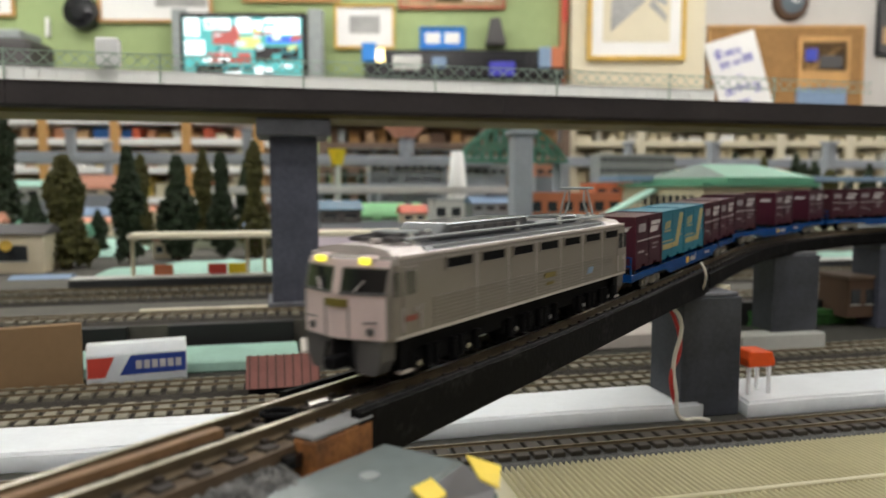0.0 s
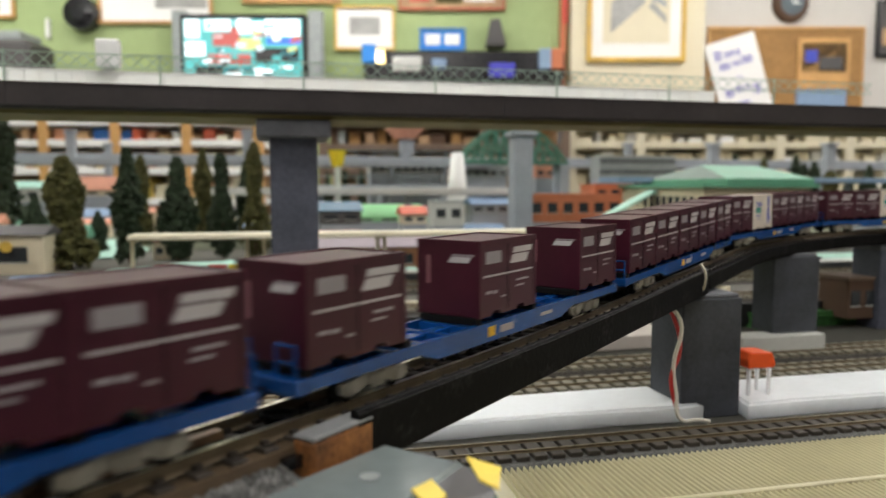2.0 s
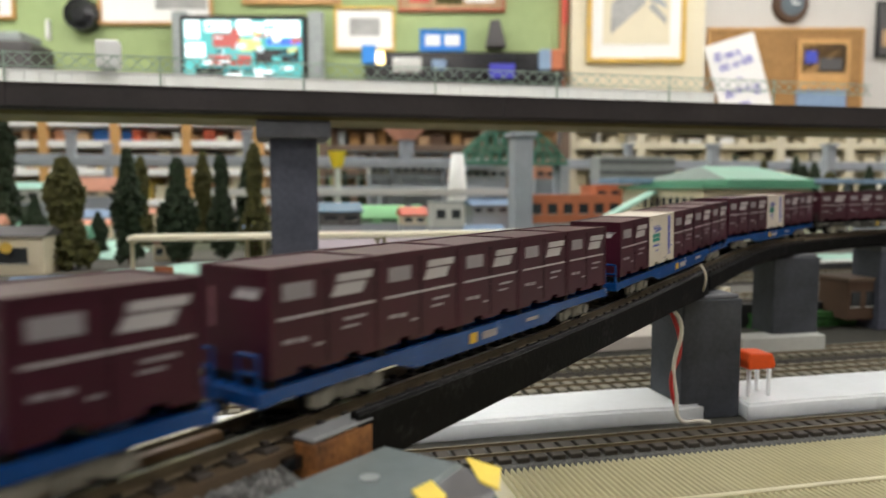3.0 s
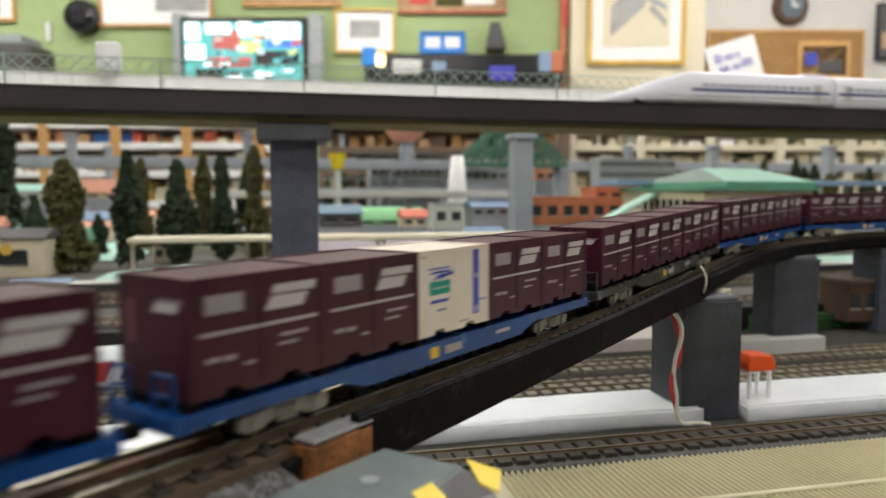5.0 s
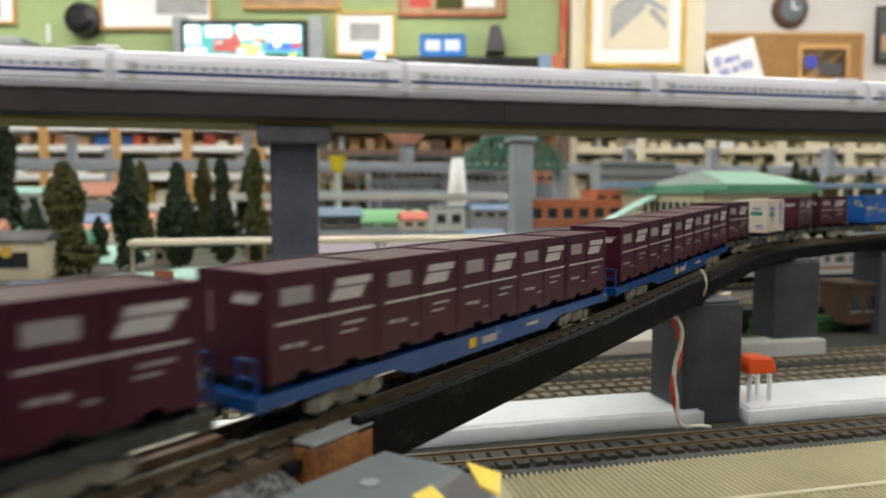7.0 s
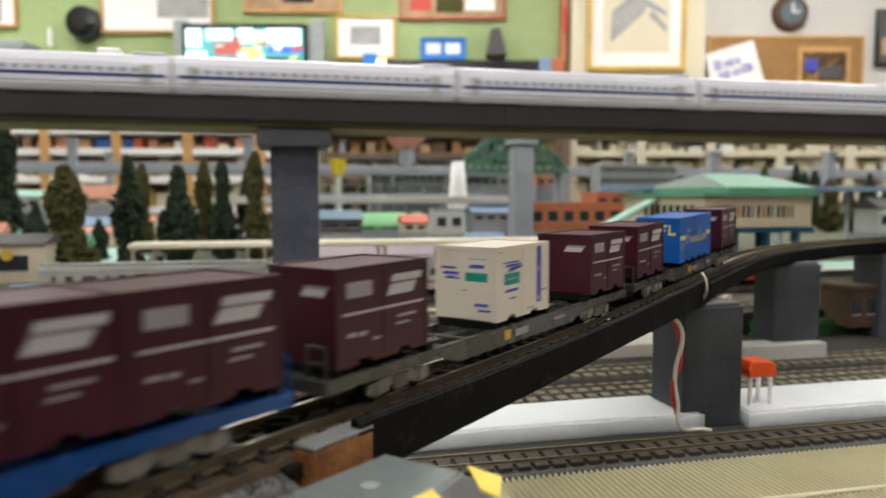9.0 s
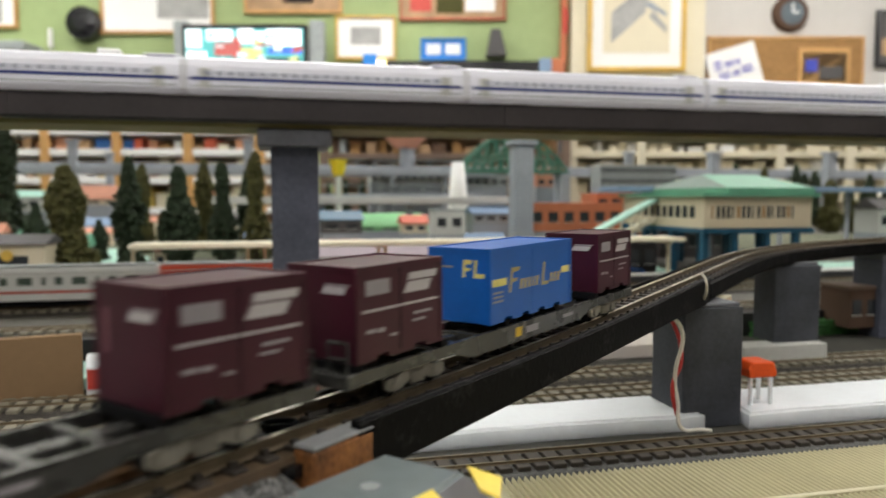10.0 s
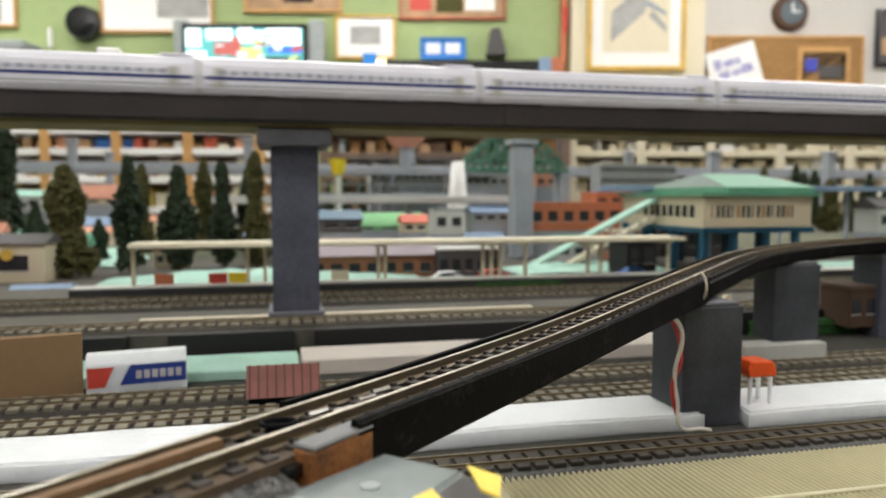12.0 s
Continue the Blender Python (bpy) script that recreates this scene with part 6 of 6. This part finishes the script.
# ---- trees ----
def tree(x, y, z, h, r, leaf, seed, label):
    t = thing("tree", mpose(x, y, z, 0, 0, seed * 40), label, "tree", "model trees")
    bm = bmesh.new()
    rod(bm, (0, 0, 0), (0, 0, h * 0.9), r * 0.11, 6, r * 0.03)
    rnd = random.Random(seed)
    for i in range(10):
        a, zz = rnd.uniform(0, 6.28), h * rnd.uniform(0.2, 0.85)
        rod(bm, (0, 0, zz), (math.cos(a) * r * 0.6, math.sin(a) * r * 0.6, zz + h * 0.05), r * 0.03, 4, r * 0.01)
    part("trunk", bm, "trunk", t)
    bm = bmesh.new()
    lean = rnd.uniform(-0.1, 0.1) * r
    for i in range(900):
        u = rnd.random() ** 0.8
        prof = (1 - u) ** 0.48 * (0.75 + 0.25 * math.sin(u * 9 + seed)) * (0.75 + min(1, u * 6) * 0.25)
        rad = r * prof * rnd.uniform(0.35, 1.08)
        a = rnd.uniform(0, 6.283)
        c = Vector((rad * math.cos(a) + lean * u, rad * math.sin(a), h * (0.03 + 0.97 * u)))
        s = r * rnd.uniform(0.14, 0.27)
        ax = Vector((rnd.uniform(-1, 1), rnd.uniform(-1, 1), rnd.uniform(-0.4, 1))).normalized()
        o = ax.orthogonal().normalized()
        q = ax.cross(o)
        top, bot = bm.verts.new(c + ax * s), bm.verts.new(c - ax * s * 0.7)
        ring = [bm.verts.new(c + (o * math.cos(k * 2.094) + q * math.sin(k * 2.094)) * s * 0.8) for k in range(3)]
        for k in range(3):
            bm.faces.new((top, ring[k], ring[(k + 1) % 3]))
            bm.faces.new((bot, ring[(k + 1) % 3], ring[k]))
    crown = part("crown", bm, leaf, t)
    return t


DARK, OLIVE = "dark green bottle-brush model tree", "olive green bottle-brush model tree"
for i, (p, h, r, leaf) in enumerate((
        ((-394.0, 1193.0), 186, 29, "leaf"), ((-192.3, 750.8), 103, 21, "leaf_olive"), ((-191.6, 869.3), 50, 10, "leaf"), ((-144.1, 782.9), 115, 16, "leaf"),
        ((-99.0, 796.0), 106, 18, "leaf"), ((-56.1, 824.4), 113, 14, "leaf"), ((-21.0, 816.3), 124, 14, "leaf_olive"),
        ((-170.0, 1010.0), 118, 14, "leaf_olive"), ((-95.0, 1040.0), 128, 15, "leaf_olive"), ((-40.0, 1030.0), 112, 13, "leaf"), ((-300.0, 1020.0), 66, 14, "leaf"), ((24.0, 1000.0), 120, 13, "leaf"))):
    tree(p[0], p[1], 14.5, h, r * 1.38, leaf, i, DARK if leaf == "leaf" else OLIVE)
for i, (p, h, r, leaf) in enumerate((
        ((1108, 1346), 128, 17, "leaf"), ((1161, 1334), 112, 24, "leaf_olive"), ((1243, 1369), 100, 15, "leaf"), ((1330, 1406), 118, 22, "leaf"), ((1319, 1351), 88, 20, "leaf"), ((1215, 1320), 70, 16, "leaf_olive"), ((1330.0, 1902.6), 178, 20, "leaf"), ((1411.9, 1883.7), 166, 18, "leaf_olive"),
        ((1502.1, 1862.9), 176, 19, "leaf"), ((1461.9, 1733.7), 150, 22, "leaf"), ((1504.9, 1723.8), 150, 24, "leaf_olive"), ((1607.9, 1700.0), 140, 22, "leaf"),
        ((143.6, 2038.1), 122, 15, "leaf"), ((198.0, 2115.8), 132, 15, "leaf"), ((246.1, 2104.7), 130, 14, "leaf"), ((287.8, 2095.1), 128, 12, "leaf"))):
    tree(p[0], p[1], 14.5, h, r * 1.3, leaf, i + 30, DARK if leaf == "leaf" else OLIVE)


# ---- mint foam hills ----
def hill(x0, x1, y0, y1, h, seed, label, m="mint"):
    bm = bmesh.new()
    n, k = 26, 10
    grid = [[bm.verts.new((x0 + (x1 - x0) * i / n, y0 + (y1 - y0) * j / k,
             14.4 + h * math.sin(math.pi * min(0.98, max(0.02, i / n))) ** 0.6 * math.sin(math.pi * min(0.98, max(0.02, j / k))) ** 0.5 * (0.7 + 0.6 * noise.noise(Vector((i * 0.35, j * 0.5, seed)))))) for j in range(k + 1)] for i in range(n + 1)]
    for i in range(n):
        for j in range(k):
            bm.faces.new((grid[i][j], grid[i + 1][j], grid[i + 1][j + 1], grid[i][j + 1]))
    ob = part("hill", bm, m, None, "", True)
    tagged(ob, label, "hill", "", "structure")


hill(-150, 130, 640, 733, 11, 2, "mint green foam hill behind the canopy")
hill(230, 400, 668, 742, 10, 7, "mint green foam bank by the station")
hill(-340, -150, 835, 983, 20, 5, "mint green foam ground among the trees")
hill(540, 860, 630, 700, 10, 9, "mint green foam bank by the curve")
hill(-900, 1500, 930, 1300, 10, 12, "dull olive scenic ground", "scrub")
setting("green_hedge", boxes((159, 236, 567.5, 572, 14.5, 20), bevel=1.2), "grass", "green flocked hedge by the platform", "hedge")
hg = boxes((300, 700, 402, 410, 0, 10))
bmesh.ops.subdivide_edges(hg, edges=hg.edges[:], cuts=24, use_grid_fill=True)
for v in hg.verts:
    v.co += noise.noise_vector(v.co * 0.35) * 1.6
setting("green_hedge", hg, "grass", "rough green flocked hedge behind the tracks", "hedge")

# ---- small things before the terrace ----
cb = thing("cardboard_box", mpose(-86.3, 350.9, 0, 0, 0, 12), "plain brown cardboard box", "box")
part("carton", boxes((-150, 0, 0, 5, 0, 29.0), bevel=0.4), "cardboard", cb)
part("flap_seam", boxes((-150, -50, -0.12, 0.1, 18, 18.4)), "brick", cb)
bx = thing("advert_container", mpose(-83.6, 344.9, 0.2, 0, 0, 9), "white toy box with red and blue slanted panels", "container")
L = 42.5
bm = bmesh.new()
prism(bm, [(0, 0), (14, 0), (14, 14.5), (11, 18.8), (3, 18.8), (0, 14.5)], 0, L, "x")
part("body", bm, "white", bx)
for pts, m in ((((0.4, 4.5), (7.6, 4.5), (11.6, 13.6), (0.4, 13.6)), "red"), (((13.6, 5), (42.0, 5), (42.0, 13.8), (18.4, 13.8)), "navy_panel")):
    b = bmesh.new()
    prism(b, list(pts), -0.12, 0.1)
    part("panel", b, m, bx)
for i in range(6):
    part("lettering", boxes((20.5 + i * 3.4, 23.0 + i * 3.4, -0.2, 0.0, 7.4, 11.2), bevel=0.08), "marking", bx)
part("sill", boxes((0, L, -0.25, 0.2, 0.4, 1.6)), "grey_steel", bx)
sh = thing("toy_shed", mpose(-13.7, 316.0, 0), "little shed with a ribbed red-brown roof", "shed")
part("base", boxes((1, 30, 0, 11, 0, 4.5), bevel=0.2), "dark", sh)
bm = bmesh.new()
prism(bm, [(-1.5, 4.0), (-0.6, 3.8), (7, 16.5), (14, 4.6), (13.2, 5.6), (7, 15.2)], 0, 31.5, "x")
part("roof", bm, "shed_roof", sh)
for i in range(9):
    b = bmesh.new()
    x = 1.2 + i * 3.7
    prism(b, [(-1.6, 3.9), (-2.1, 4.2), (6.6, 17.0), (7.0, 16.4)], x, x + 0.7, "x")
    part("roof_batten", b, "shed_seam", sh)
og = thing("waiting_shelter", mpose(189.6, 254.7, 6.6), "little shelter with an orange roof and white posts", "shelter")
bm = bmesh.new()
prism(bm, [(-6.0, 11.5), (6.0, 11.5), (6.6, 13), (5.0, 17.6), (-5.2, 18), (-6.4, 15)], -5, 6)
bmesh.ops.bevel(bm, geom=bm.edges[:], offset=0.5, segments=1, affect="EDGES")
part("roof", bm, "orange", og)
for x in (-4.6, 4.6):
    for y in (-3.2, 4.2):
        part("post", boxes((x - 0.7, x + 0.7, y - 0.7, y + 0.7, 0, 11.5), bevel=0.15), "white", og)


motions()
